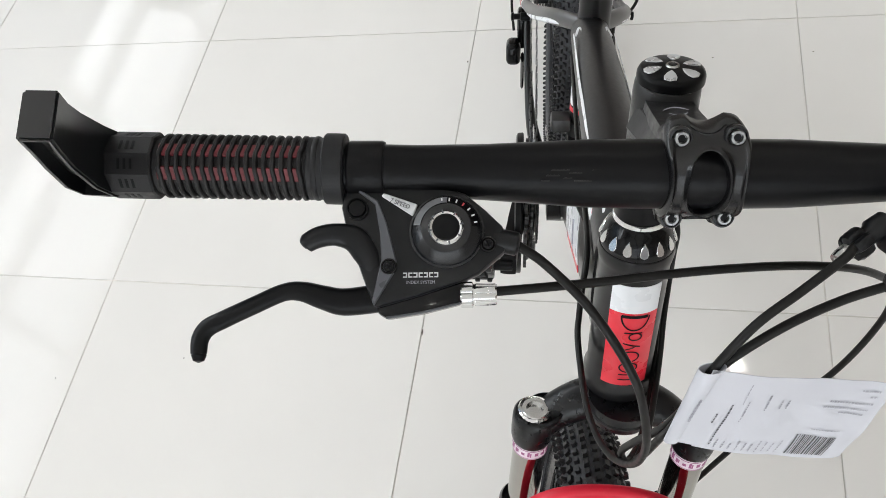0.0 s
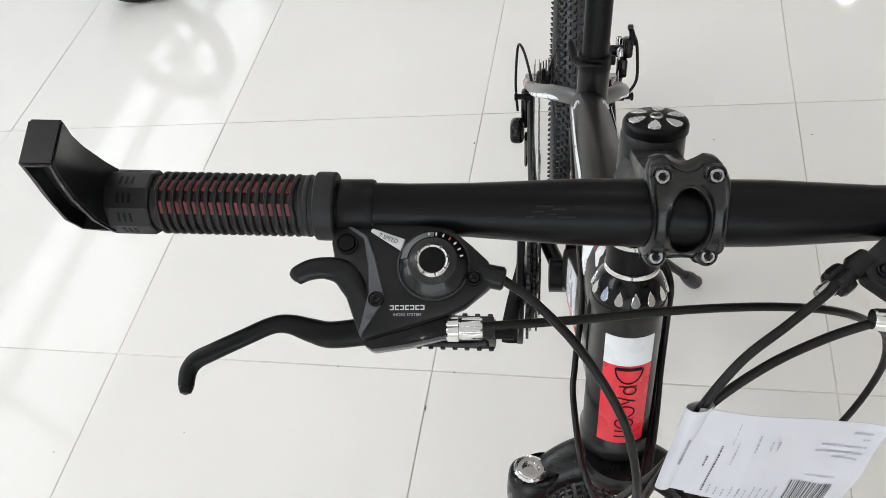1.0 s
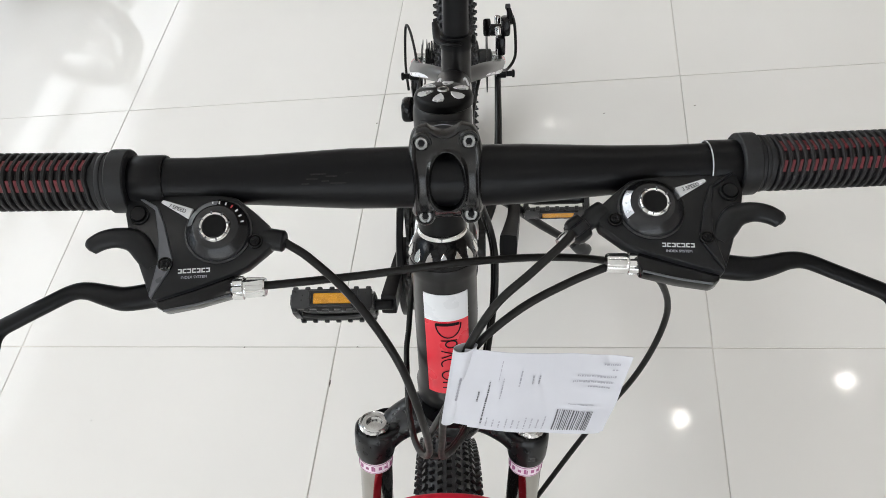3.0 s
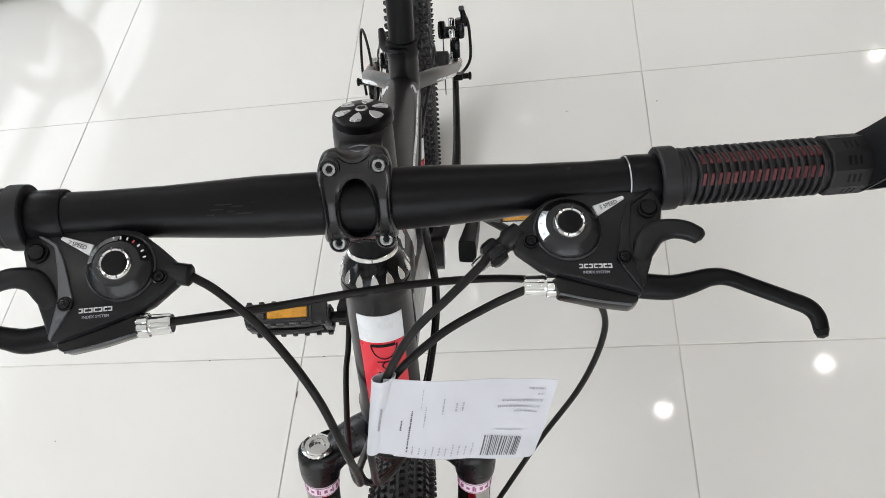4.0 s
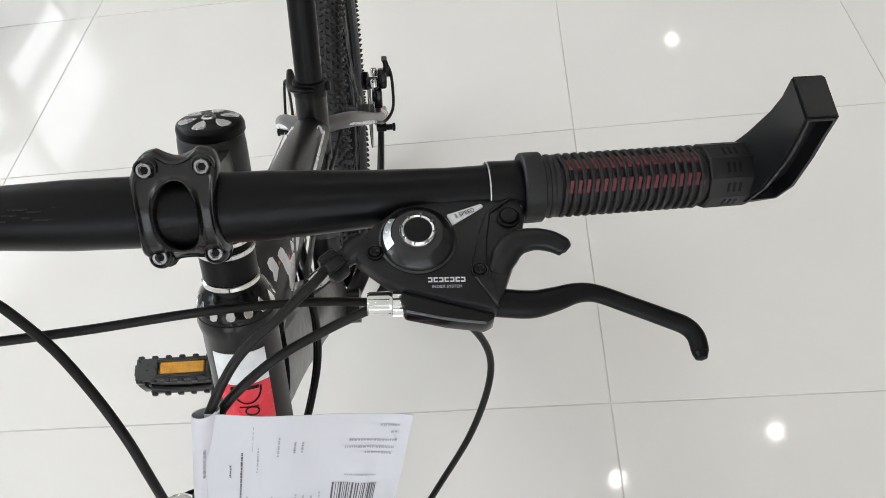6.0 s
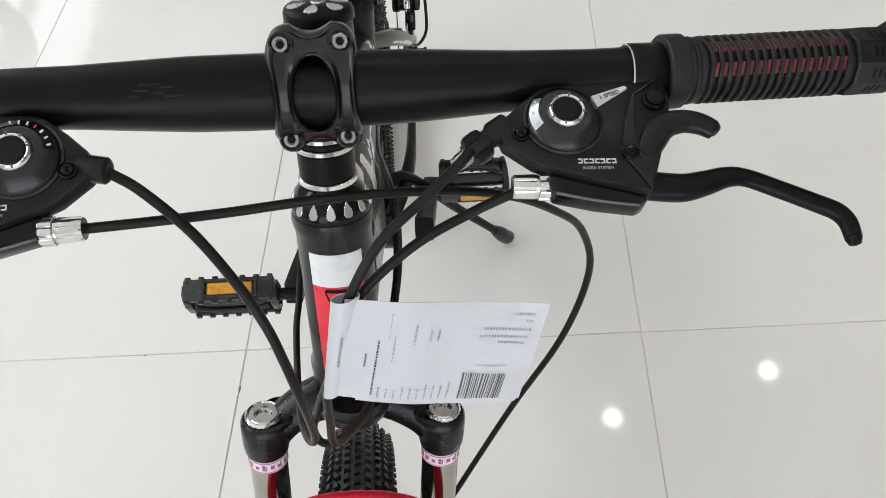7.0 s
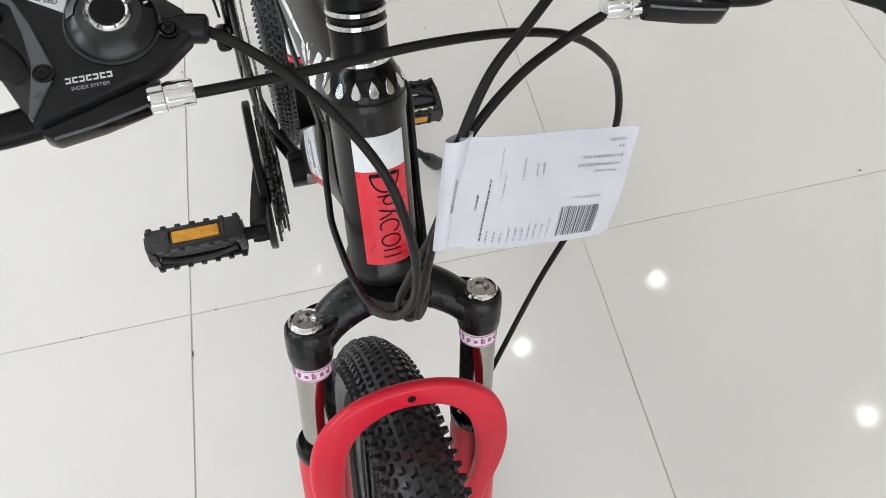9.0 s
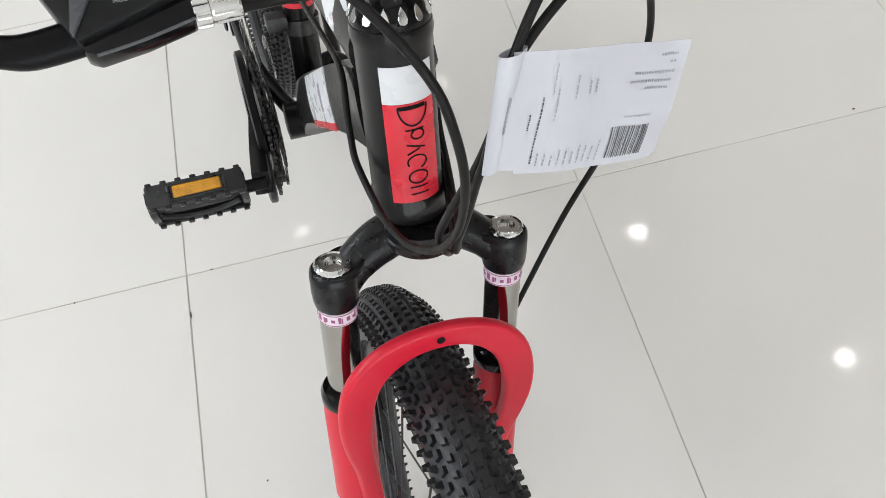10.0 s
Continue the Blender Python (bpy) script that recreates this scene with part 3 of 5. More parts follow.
for sx in (-1, 1):
    x = BARC.x / mm + sx * 11.2
    for k in (1, -1):
        zc = BARC.z + k * 0.0186
        y0 = BARC.y + (face_y(18.6) - 0.8) * mm
        way = along((x * mm, y0, zc), (x * mm, y0 - 1, zc + 0.22))
        P("bolt_boss", move(lathe([(0.0048, -0.014), (0.0050, -0.002), (0.0049, 0.0001), (0.0045, 0.0008), (0.0040, 0.0008), (0.0039, -0.0006), (0, -0.0006)], 26), way), M_CAST, FP_M)
        bo = bolt("clamp_bolt", 0.0032, FP_M @ way @ Matrix.Translation((0, 0, 0.0004)), None, M_BOLT, "silver socket-head bolt")
        # black hexagon stands for the shaded depth of the socket
        P("bolt_socket_shade", lathe([(0.0017, 0.0), (0.0017, 0.0003), (0, 0.0003)], 6), M_INK_RECESS, FP_M @ way @ Matrix.Translation((0, 0, 0.0009)), bo, smooth=0)
    P("stem_lobe", sweep([S(x, -80, 135), S(x * 0.92, -67, 131), S(x * 0.6, -48, 122)], [0.0056, 0.0062, 0.005], 14, 5), M_BLACK, SM)
    P("stem_lobe", sweep([S(x, -80, 99), S(x * 0.92, -68, 101), S(x * 0.7, -50, 104)], [0.0056, 0.0060, 0.005], 14, 5), M_BLACK, SM)
CAPM = pose(0.0040, -0.0025, 0.002)
P("steerer_cap", lathe([(0.0158, 0.1230), (0.0168, 0.1238), (0.0168, 0.1272), (0.0161, 0.1290), (0.0148, 0.1299), (0.006, 0.1311), (0, 0.1311)], 40), M_BLACK, SM @ CAPM, label="black top cap with six silver drop-shaped windows")
for i in range(6):
    a = math.pi * 2 * (i + 0.25) / 6
    m = SM @ CAPM @ pose(0.0101 * math.cos(a), 0.0101 * math.sin(a), 0.1301, 0, 0, math.degrees(a)) @ pose(0, 0, 0, 0, 8, 0) @ Matrix.Diagonal((1.10, 1.14, 1, 1))
    P("cap_window", prism([(-0.0042, 0), (-0.0018, 0.0018), (0.001, 0.0028), (0.0034, 0.0026), (0.0044, 0), (0.0034, -0.0026), (0.001, -0.0028), (-0.0018, -0.0018)], 0, 0.0009, 0.0002, 1), M_SILVERPAINT, m)
bolt("cap_bolt", 0.0036, SM @ CAPM @ pose(0, 0, 0.1298), None, M_STEEL)
for w, dy, k in ((0.012, -0.0285, 0.35), (0.009, -0.0325, -0.35), (0.010, -0.0450, 0.2)):
    arc_line = [(w * (u / 6 - 0.5), k * w * math.cos(math.pi * (u / 6 - 0.5)), 0) for u in range(7)]
    P("stem_mark", sweep(arc_line, [0.0002, 0.0006, 0.0008, 0.0006, 0.0002], 6, 3, 0.3), M_GREYINK, SM @ pose(0.002, dy, 0.1228 + 0.2 * (-0.0285 - dy), -11, 0, 0), label="small grey printed curl")
for i in range(14):
    a = 2 * math.pi * (i + 0.5) / 14
    m = SM @ pose(0, 0, 0, 0, 0, math.degrees(a)) @ pose(0.0199, 0, 0.0287, 0, 90 - 22, 0) @ Matrix.Diagonal((0.86, 1.08, 1, 1))
    P("cup_window", prism([(-0.0056, 0), (-0.002, 0.0016), (0.002, 0.0024), (0.0046, 0.0018), (0.0054, 0), (0.0046, -0.0018), (0.002, -0.0024), (-0.002, -0.0016)], 0, 0.0011, 0.0003, 1), M_CHROME, m)


# ---- head tube sticker ----
def patch(a0, a1, z0, z1, r, n=18, thick=0.0003):
    bm = bmesh.new()
    rows = []
    for i in range(n + 1):
        a = radians(a0 + (a1 - a0) * i / n)
        c, s = math.sin(a), -math.cos(a)
        rows.append([bm.verts.new((rr * c, rr * s, z)) for rr, z in ((r, z0), (r + thick, z0), (r + thick, z1), (r, z1))])
    for p, q in zip(rows, rows[1:]):
        for k in range(4):
            bm.faces.new((p[k], p[(k + 1) % 4], q[(k + 1) % 4], q[k]))
    bm.faces.new(rows[0])
    bm.faces.new(rows[-1])
    return bm


P("white_sticker", patch(-42, 41, -0.0183, 0.003, 0.0212), M_WHITELABEL, SM, head, "white upper half of the sticker")
P("red_sticker", patch(-42, 41, -0.0845, -0.0185, 0.0212), M_REDLABEL, SM, head, "red lower half of the sticker with thin black shapes")


def stroke(points, width, z_top, scale=1.0):
    """Thin inked line bent round the head tube; points run down the tube and across it."""
    bm = bmesh.new()
    line = smooth_line([(p[0], p[1], 0) for p in points], 5) if len(points) > 2 else [Vector((*points[0], 0)).lerp(Vector((*points[1], 0)), i / 10) for i in range(11)]
    rows = []
    for i, p in enumerate(line):
        t = (line[min(i + 1, len(line) - 1)] - line[max(i - 1, 0)]).normalized()
        nrm = Vector((-t.y, t.x, 0))
        row = []
        for q in (p + nrm * width / 2, p - nrm * width / 2):
            a = (q.y + 0.0008) / 0.0217
            row.append(bm.verts.new((0.02178 * math.sin(a), -0.02178 * math.cos(a), z_top - q.x)))
        rows.append(row)
    for p, q in zip(rows, rows[1:]):
        bm.faces.new((p[0], p[1], q[1], q[0]))
    return bm


def ring_points(cx, cy, rx, ry, a0, a1, n=9):
    return [(cx + rx * math.cos(radians(a0 + (a1 - a0) * i / n)), cy + ry * math.sin(radians(a0 + (a1 - a0) * i / n))) for i in range(n + 1)]


L0 = -0.0205
marks = [
    ([(0.0014, -0.0085), (0.0014, 0.0075)], 0.0024), (ring_points(0.001, 0.0, 0.0115, 0.0085, 90, -90, 12), 0.0011),
    ([(0.0150, -0.0055), (0.0150, 0.0055)], 0.001), (ring_points(0.0182, 0.0015, 0.0030, 0.0038, 0, 360, 12), 0.001),
    ([(0.0240, -0.0055), (0.0272, 0.0055)], 0.001), ([(0.0304, -0.0055), (0.0272, 0.0020)], 0.001),
    (ring_points(0.0358, 0.0, 0.0044, 0.0056, 20, 300, 16), 0.001),
    (ring_points(0.0458, 0.0, 0.0042, 0.0056, 0, 360, 16), 0.001),
    ([(0.0525, -0.0055), (0.0525, 0.0055)], 0.001), ([(0.0572, -0.0055), (0.0572, 0.0055)], 0.001),
]
for pts, w in marks:
    P("sticker_mark", stroke(pts, w, L0 + 0.001), M_INK_RECESS, SM, head, "thin black printed shape", 0)

# ---- grips with bar ends ----
for s in (-1, 1):
    g = new("grip")
    g.parent = bike
    g["label"] = "black ribbed rubber grip with dark red core and bar end"
    m = B_M @ (Matrix.Diagonal((-s, 1, 1, 1)) if s > 0 else Matrix.Identity(4))
    m = m @ Matrix.Translation((-BEND_X, 0, 0)) @ Matrix.Rotation(BEND, 4, Vector((0, 0.89, -0.45))) @ Matrix.Translation((BEND_X, 0, 0))
    ax = m @ Matrix.Rotation(radians(-90), 4, "Y")     # z runs outward along the bar
    P("core", lathe([(0.0111, 0.156), (0.0122, 0.157), (0.0122, 0.229), (0.0111, 0.230)], 24), M_GRIP, ax, g)
    P("collar", lathe([(0.0112, 0.1468), (0.0148, 0.1469), (0.0154, 0.1475), (0.0155, 0.1515), (0.0154, 0.1552), (0.0149, 0.1558), (0.0112, 0.1560)], 40), M_GRIPGREY, ax, g, "dark grey locking collar")
    P("sleeve", lathe([(0.0112, 0.1555), (0.0134, 0.1556), (0.0135, 0.1580), (0.0139, 0.1582), (0.0141, 0.1590), (0.0139, 0.1600), (0.0136, 0.1604), (0.0138, 0.1622), (0.0122, 0.1628)], 36), M_GRIPGREY, ax, g)
    rib = None
    for i in range(17):
        z = 0.1632 + i * 0.00372
        mm4 = ax @ Matrix.Translation((0, 0, z))
        if rib is None:
            bm = lathe([(0.0118, 0.0), (0.0134, 0.0001), (0.0140, 0.0005), (0.0141, 0.0016), (0.0136, 0.0021), (0.0118, 0.0022)], 48)
            for v in bm.verts:      # each rib steps sideways where the red strips run beneath it
                a = math.degrees(math.atan2(v.co.y, v.co.x)) % 360
                v.co.z += 0.0008 * sum(min(1.0, max(0.0, (a - a0 + 7) / 14)) - min(1.0, max(0.0, (a - a1 + 7) / 14)) for a0, a1 in ((110, 157), (290, 337)))
            rib = P("rib", bm, M_GRIP, mm4, g, smooth=30)
        else:
            o = new("rib", rib.data)
            o.parent, o.location = g, (mm4.translation - (ax @ Matrix.Translation((0, 0, 0.1632))).translation)
    for a in (110, 157, 290, 337):
        P("red_strip", move(rbox(0.0014, 0.0058, 0.061, 0.0003, 1), ax @ pose(0, 0, 0.1952, 0, 0, a) @ pose(0.01235, 0, 0)), M_GRIPRED, Matrix.Identity(4), g, "dark red rubber strip")
    P("end_sleeve", lathe([(0.0120, 0.2278), (0.0141, 0.2281), (0.0146, 0.2290), (0.0146, 0.2470), (0.0139, 0.2495), (0.0111, 0.2498)], 10), M_GRIP, ax, g, smooth=15)
    for a in range(0, 360, 36):
        for k in range(3):
            # thin black boxes imitate the shade inside the sleeve's slots
            P("slot_shade", move(rbox(0.0008, 0.0044, 0.0011), ax @ pose(0, 0, 0.2362 + k * 0.0026, 0, 0, a + 18) @ pose(0.01365, 0, 0)), M_INK_RECESS, Matrix.Identity(4), g, smooth=0)
    # bar end: a tapering box beam, open on its front face
    sect = [((-0.2470, 0.000, -0.001), 0.0035, 0.0140), ((-0.2535, -0.001, 0.001), 0.0074, 0.0145), ((-0.2552, -0.010, 0.0105), 0.0076, 0.0138), ((-0.2535, -0.024, 0.0268), 0.0066, 0.0117), ((-0.2504, -0.0345, 0.0385), 0.0064, 0.0102), ((-0.2470, -0.0440, 0.0497), 0.0067, 0.0096)]
    hdir = Vector((0, -0.78, -0.62))
    bm = bmesh.new()
    rows = []
    for c, hx, hh in sect:
        c = Vector(c)
        rows.append([bm.verts.new(c + Vector((sx * hx, 0, 0)) + hdir * (sh * hh)) for sx, sh in ((-1, -1), (1, -1), (1, 1), (-1, 1))])
    fronts = []
    for p, q in zip(rows, rows[1:]):
        for k in range(4):
            f = bm.faces.new((p[k], p[(k + 1) % 4], q[(k + 1) % 4], q[k]))
            if k == 2 and p is not rows[0]:
                fronts.append(f)
    bm.faces.new(rows[0])
    bm.faces.new(rows[-1])
    bmesh.ops.recalc_face_normals(bm, faces=bm.faces)
    bmesh.ops.bevel(bm, geom=[e for e in bm.edges if e.calc_face_angle(0) > 0.9], offset=0.0009, segments=2, affect="EDGES")
    fronts = [f for f in bm.faces if f.normal.dot(hdir) > 0.55 and f.calc_area() > 6e-5 and f.calc_center_median().y < -0.008]
    bmesh.ops.inset_region(bm, faces=fronts, thickness=0.0014, depth=0.0)
    bmesh.ops.inset_region(bm, faces=fronts, thickness=0.0003, depth=-0.0065)
    P("bar_end", bm, M_PLASTIC, m, g, "black moulded bar end, hollow at the front")


# ---- brake lever and shifter units ----
def lever_unit(side, origin, tilt, gears, drop, turn=0.0):
    u = new("brake_shift_lever")
    u.parent = bike
    u["label"] = "black combined brake lever and gear shifter"
    c, sn = math.cos(radians(tilt)), math.sin(radians(tilt))
    m = SM @ axes(S(*origin), (side, 0, 0), (0, -c, -sn), (0, -sn, c)) @ Matrix.Rotation(radians(turn), 4, "Z")
    tm = SM @ axes(S(*origin), (1, 0, 0), (0, c, sn), (0, -sn, c)) @ Matrix.Rotation(radians(-turn * side), 4, "Z")     # lettering reads along x
    Q = lambda name, bm, mt, label="", smooth=38: P(name, bm, mt, m, u, label, smooth)
    k = lambda pts: [(x * mm, y * mm) for x, y in pts]
    tri = lambda pts: [(x * mm, y * mm, z * mm) for x, y, z in pts]
    Q("housing", prism(k([(5, -11), (-8, -10), (-27, -9.5), (-38, -9), (-46, -6), (-54, 1), (-61, 8), (-63.5, 13), (-62, 19), (-51, 28), (-43, 31.5), (-26, 37), (-7.5, 42), (-5, 36), (-2, 28), (1, 20), (5, 8), (7, -1)]), -0.009, 0.0, 0.0014), M_PLASTIC)
    ring_m = B_M @ Matrix.Translation(((origin[0] + (5.3 if side > 0 else 5.0)) * mm, 0, 0)) @ Matrix.Rotation(radians(90 * side), 4, "Y")
    P("clamp_ring", lathe([(0.0112, -0.0085), (0.0122, -0.0085), (0.0127, -0.0075), (0.0127, 0.0062), (0.0121, 0.0072), (0.0112, 0.0072)], 36), M_BLACK, ring_m, u)
    if side > 0:
        # thin silver ring that paints the slim highlight along the clamp's edge
        P("ring_highlight", lathe([(0.0121, -0.0087), (0.01255, -0.0087), (0.01255, -0.0082), (0.0121, -0.0082)], 36, True), M_SILVERPAINT, ring_m, u, "thin bright line painted as an edge highlight")
    Q("neck", prism(k([(5, -14), (-10, -14), (-12, -8), (6, -8)]), -0.012, -0.001, 0.0012), M_PLASTIC)
    Q("lower_bracket", prism(k([(-8, 38), (-43, 28.5), (-45.5, 34), (-43.5, 40), (-27, 43.9), (-12, 46.0), (-8.5, 44)]), -0.013, -0.0035, 0.0012), M_GLOSSBLACK)
    Q("bracket_edge", sweep(tri([(-12, 45.8, -4), (-27, 43.7, -4), (-43, 40, -4)]), 0.0006, 6, 3), M_GREYTRIM)
    Q("trim_blade", prism(k([(3.5, -10.3), (-7.5, -2), (-9.6, 10), (-10.4, 22), (-6.6, 39.5), (-7.6, 41.0), (-16.4, 26.5), (-16.6, 22), (-12.4, 6), (-8.8, -3.4), (3.2, -11)]), -0.001, 0.0012, 0.0004, 1), M_GREYTRIM if side < 0 else M_PLASTIC, "light grey moulded trim blade" if side < 0 else "")
    DC = (-0.0378, 0.0103)
    dial = Q("dial", move(lathe([(0.0160, -0.001), (0.0158, 0.0008), (0.0149, 0.0012), (0.0148, 0.0024), (0.0140, 0.0034), (0.0106, 0.0066), (0.0094, 0.0072), (0.0, 0.0072)], 48), pose(*DC, 0)), M_DIAL)
    P("dial_ring", move(lathe([(0.0056, 0.0070), (0.0057, 0.0086), (0.0065, 0.0090), (0.0073, 0.0082), (0.0075, 0.0070)], 40, True), pose(*DC, 0)), M_CHROME, m, dial, "chrome dial ring")
    P("dial_cap", move(lathe([(0.0057, 0.007), (0.0057, 0.0084), (0.0051, 0.0089), (0, 0.0090)], 28), pose(*DC, 0)), M_BLACK, m, dial)
    for i in range(8):
        a = 2 * math.pi * i / 8 + 0.2
        P("ring_notch", move(rbox(0.0014, 0.0006, 0.0006), pose(DC[0] + 0.0066 * math.cos(a), DC[1] + 0.0066 * math.sin(a), 0.0089, 0, 0, math.degrees(a))), M_GREYTRIM, m, dial, smooth=0)

    def arc(a0, a1, lift):
        bm = bmesh.new()
        prev = None
        for i in range(19):
            a = radians(a0 + (a1 - a0) * i / 18)
            row = [bm.verts.new((DC[0] + r * math.cos(a), DC[1] + r * math.sin(a), z + lift)) for r, z in ((0.0139, 0.0036), (0.0108, 0.0065))]
            if prev:
                bm.faces.new((prev[0], prev[1], row[1], row[0]))
            prev = row
        return bm

    window = P("gear_window", arc(185, 350, 0.0001), M_GLOSSBLACK, m, dial, "clear gear number window on the dial")
    # pale arc; on the right dial its colour stands for a broad reflection
    P("gear_window_arc", arc(268, 352, 0.0004) if side < 0 else arc(150, 215, 0.0004), M_DIALARC, m, dial, "pale arc on the gear window, a painted reflection on the right dial")
    for i in range(gears):
        a = radians(278 - (278 - 192) * i / (gears - 1)) if side < 0 else radians(160 + 45 * i / (gears - 1))
        P("gear_mark", move(rbox(0.0014, 0.0006, 0.0003), pose(DC[0] + 0.0124 * math.cos(a), DC[1] + 0.0124 * math.sin(a), 0.0056, 0, 0, math.degrees(a))), M_WHITEINK if side > 0 else (M_REDINK if i == 3 else M_WHITEINK), m, dial, smooth=0)
    plate = Q("speed_plate", prism(k([(-10.2, -5.4), (-11.2, -6.7), (-25.6, -1.4), (-23.6, 3.6)]), -0.001, 0.0012, 0.0003, 1), M_WHITEINK, "white speed label")
    ang = math.degrees(math.atan2(5.8, 14.3)) * (1 if side > 0 else -1)
    text("%d SPEED" % gears, 0.0028, M_TAGINK, plate, tm @ pose(side * -0.0182, 0.0018, 0.0014, 0, 0, ang) @ Matrix.Diagonal((0.92, 1, 1, 1)))
    for (sx, sy), nm in (((-55, 16.2), "screw"), ((-13.6, 25), "screw")):
        sc = Q(nm, move(lathe([(0.0034, -0.001), (0.0034, 0.0006), (0.0028, 0.0008), (0.0024, 0.0003), (0.0022, 0.0012), (0, 0.0014)], 18), pose(sx * mm, sy * mm, 0.0008)), M_GLOSSBLACK)
        # black cross drawn in place of the recess's shade
        P("screw_slot_shade", move(join(rbox(0.003, 0.0007, 0.0004), rbox(0.0007, 0.003, 0.0004)), pose(sx * mm, sy * mm, 0.0021, 0, 0, 35)), M_INK_RECESS, m, sc, smooth=0)
    Q("pivot_bolt", lathe([(0.0048, -0.001), (0.0048, 0.001), (0.0040, 0.0014), (0.0037, 0.0008), (0.0034, 0.0022), (0, 0.0024)], 24), M_BLACK)
    # maker's mark as plain blocks, with the readable line beneath
    bm = join(*[rbox(w, h, 0.0003, at=(side * (-0.0268) + (i - 3) * 0.00216 + dx, -0.0286 + dy, 0.0002)) for i in range(7) for w, h, dx, dy in ((0.0017, 0.0005, 0, -0.0008), (0.0017, 0.0005, 0, 0.0008), (0.0005, 0.0021, -0.0006 if i % 2 else 0.0006, 0))])
    P("maker_mark", bm, M_WHITEINK, tm, u, "row of small white printed blocks", 0)
    text("INDEX SYSTEM", 0.0018, M_GREYINK, u, tm @ pose(side * -0.0268, -0.0317, 0.0002))
    # thumb trigger and brake blade
    Q("thumb_trigger", sweep(tri([(-7, 25, -3), (-3, 18, -1), (1.5, 12.8, 0.3), (9, 11.0, 0.8), (16, 11.8, 0.4), (21.4, 14.2, -0.4), (23.0, 15.4, -0.8)]), [0.0048, 0.0056, 0.0056, 0.0048, 0.0046, 0.0042, 0.0016], 14, 6, 0.75, up=(0, 0, 1)), M_PLASTIC, "black thumb trigger")
    blade = [(-9, 40, -7), (6, 41.5, -7), (15, 39.5, -7), (24, 36.8, -7), (32, 37.4, -8), (44, 43, -9.5), (57, 49.6, -11.5), (64.0, 53.6, -12.5), (67.0, 58.5, -13), (67.3, 65.0, -13)]
    Q("brake_blade", sweep(tri([(a * (1 + (0.0006 if side < 0 else 0.0011) * a) + (1.0 if side > 0 and a > 10 else 0.0), b + drop * c, c) for a, b, c in blade]), [0.0062, 0.0059, 0.0052, 0.0043, 0.0039, 0.0039, 0.0040, 0.0041, 0.0040, 0.0036], 16, 6, 0.8, up=(0, 0, 1)), M_BLACK, "black brake lever blade")
    Q("blade_tip", move(lathe([(0.0, -0.0034), (0.0024, -0.0024), (0.0033, 0), (0.0024, 0.0016), (0, 0.0020)], 14), pose(0.0699 if side < 0 else 0.0732, 0.0655 - drop * 0.013, -0.013, 90)), M_BLACK)
    adj = Q("barrel_adjuster", move(fluted([(0.0030, -0.0025, 0), (0.0052, -0.0024, 1), (0.0056, -0.0018, 1), (0.0056, 0.0026, 1), (0.0046, 0.0030, 0), (0.0046, 0.0036, 0), (0.0049, 0.0042, 1), (0.0047, 0.0120, 1), (0.0042, 0.0128, 0), (0.0026, 0.0128, 0)], 8, 0.14), pose(-0.0455, 0.0360 if side < 0 else 0.0332, -0.0078 if side < 0 else -0.0105) @ Matrix.Rotation(radians(-90), 4, "Y")), M_CHROME, "chrome fluted barrel adjuster", 30)
    if side < 0:
        Q("cable_boot", move(lathe([(0.0045, -0.004), (0.0052, 0.0), (0.0052, 0.0062), (0.0042, 0.0072), (0.0028, 0.0074)], 16), pose(-0.0610, 0.0140, -0.004) @ along((0, 0, 0), (-1, 0.22, 0))), M_PLASTIC)
    else:
        d = along((-0.0625, 0.0115, -0.004), (-0.0625 - 0.76, 0.0115 + 0.64, -0.06))
        Q("cable_boot", move(fluted([(0.005, -0.004, 0), (0.0055, 0.003, 0), (0.0042, 0.005, 0), (0.0042, 0.0075, 0), (0.0062, 0.0085, 1), (0.0066, 0.0100, 1), (0.0066, 0.0140, 1), (0.0058, 0.0158, 1), (0.0030, 0.0168, 0)], 5, 0.34, 60), d), M_PLASTIC)
        Q("cable_end", move(lathe([(0.0034, 0.0165), (0.0034, 0.0208), (0.0028, 0.0235)], 16), d), M_STEEL, "bright steel ferrule")
    return u


lever_unit(-1, (-143.5, -93, 115.2), 39.5, 7, 0.42)
lever_unit(1, (135.3, -96, 112.8), 30.0, 3, 0.70, 4.5)

# ---- cables ----
def cable(points, r=0.00208, m=None, label=""):
    return P("cable", sweep([S(*p) for p in points], r, 10, 8), M_CABLE, m or SM, label=label)


cable([(-79, -99, 103), (-75.4, -102, 101), (-65, -106.4, 95.1), (-48.1, -115.5, 80.9), (-34, -125, 63.2), (-24.6, -131.5, 46), (-19.6, -133.5, 28), (-16.2, -132.5, 9), (-14.4, -127, -10), (-14.2, -116, -33), (-17, -102.5, -51.4), (-21.3, -88, -62.5), (-25.5, -67, -70), (-28.2, -40, -71), (-29, -1.2, -61), (-26.9, 14.6, -52.6), (-25, 23.7, -39.6), (-22.4, 33, -27), (-19.5, 52, -22), (-16, 91, -26), (-9, 201, -34), (6, 388, -46)])
cable([(-93.5, -112.5, 85.6), (-89, -111.6, 83.8), (-41.8, -102.9, 80.6), (4.6, -94.9, 79.3), (46.8, -85.9, 73.9), (80.7, -75.7, 63.3), (107.4, -61, 44.7), (129.4, -42.7, 19.4), (140.5, -28.8, -18.7), (130, -21.7, -71.1), (103.3, -8.5, -140.2), (69, -5.3, -215.7), (55, 0, -255), (50, 6, -300)])
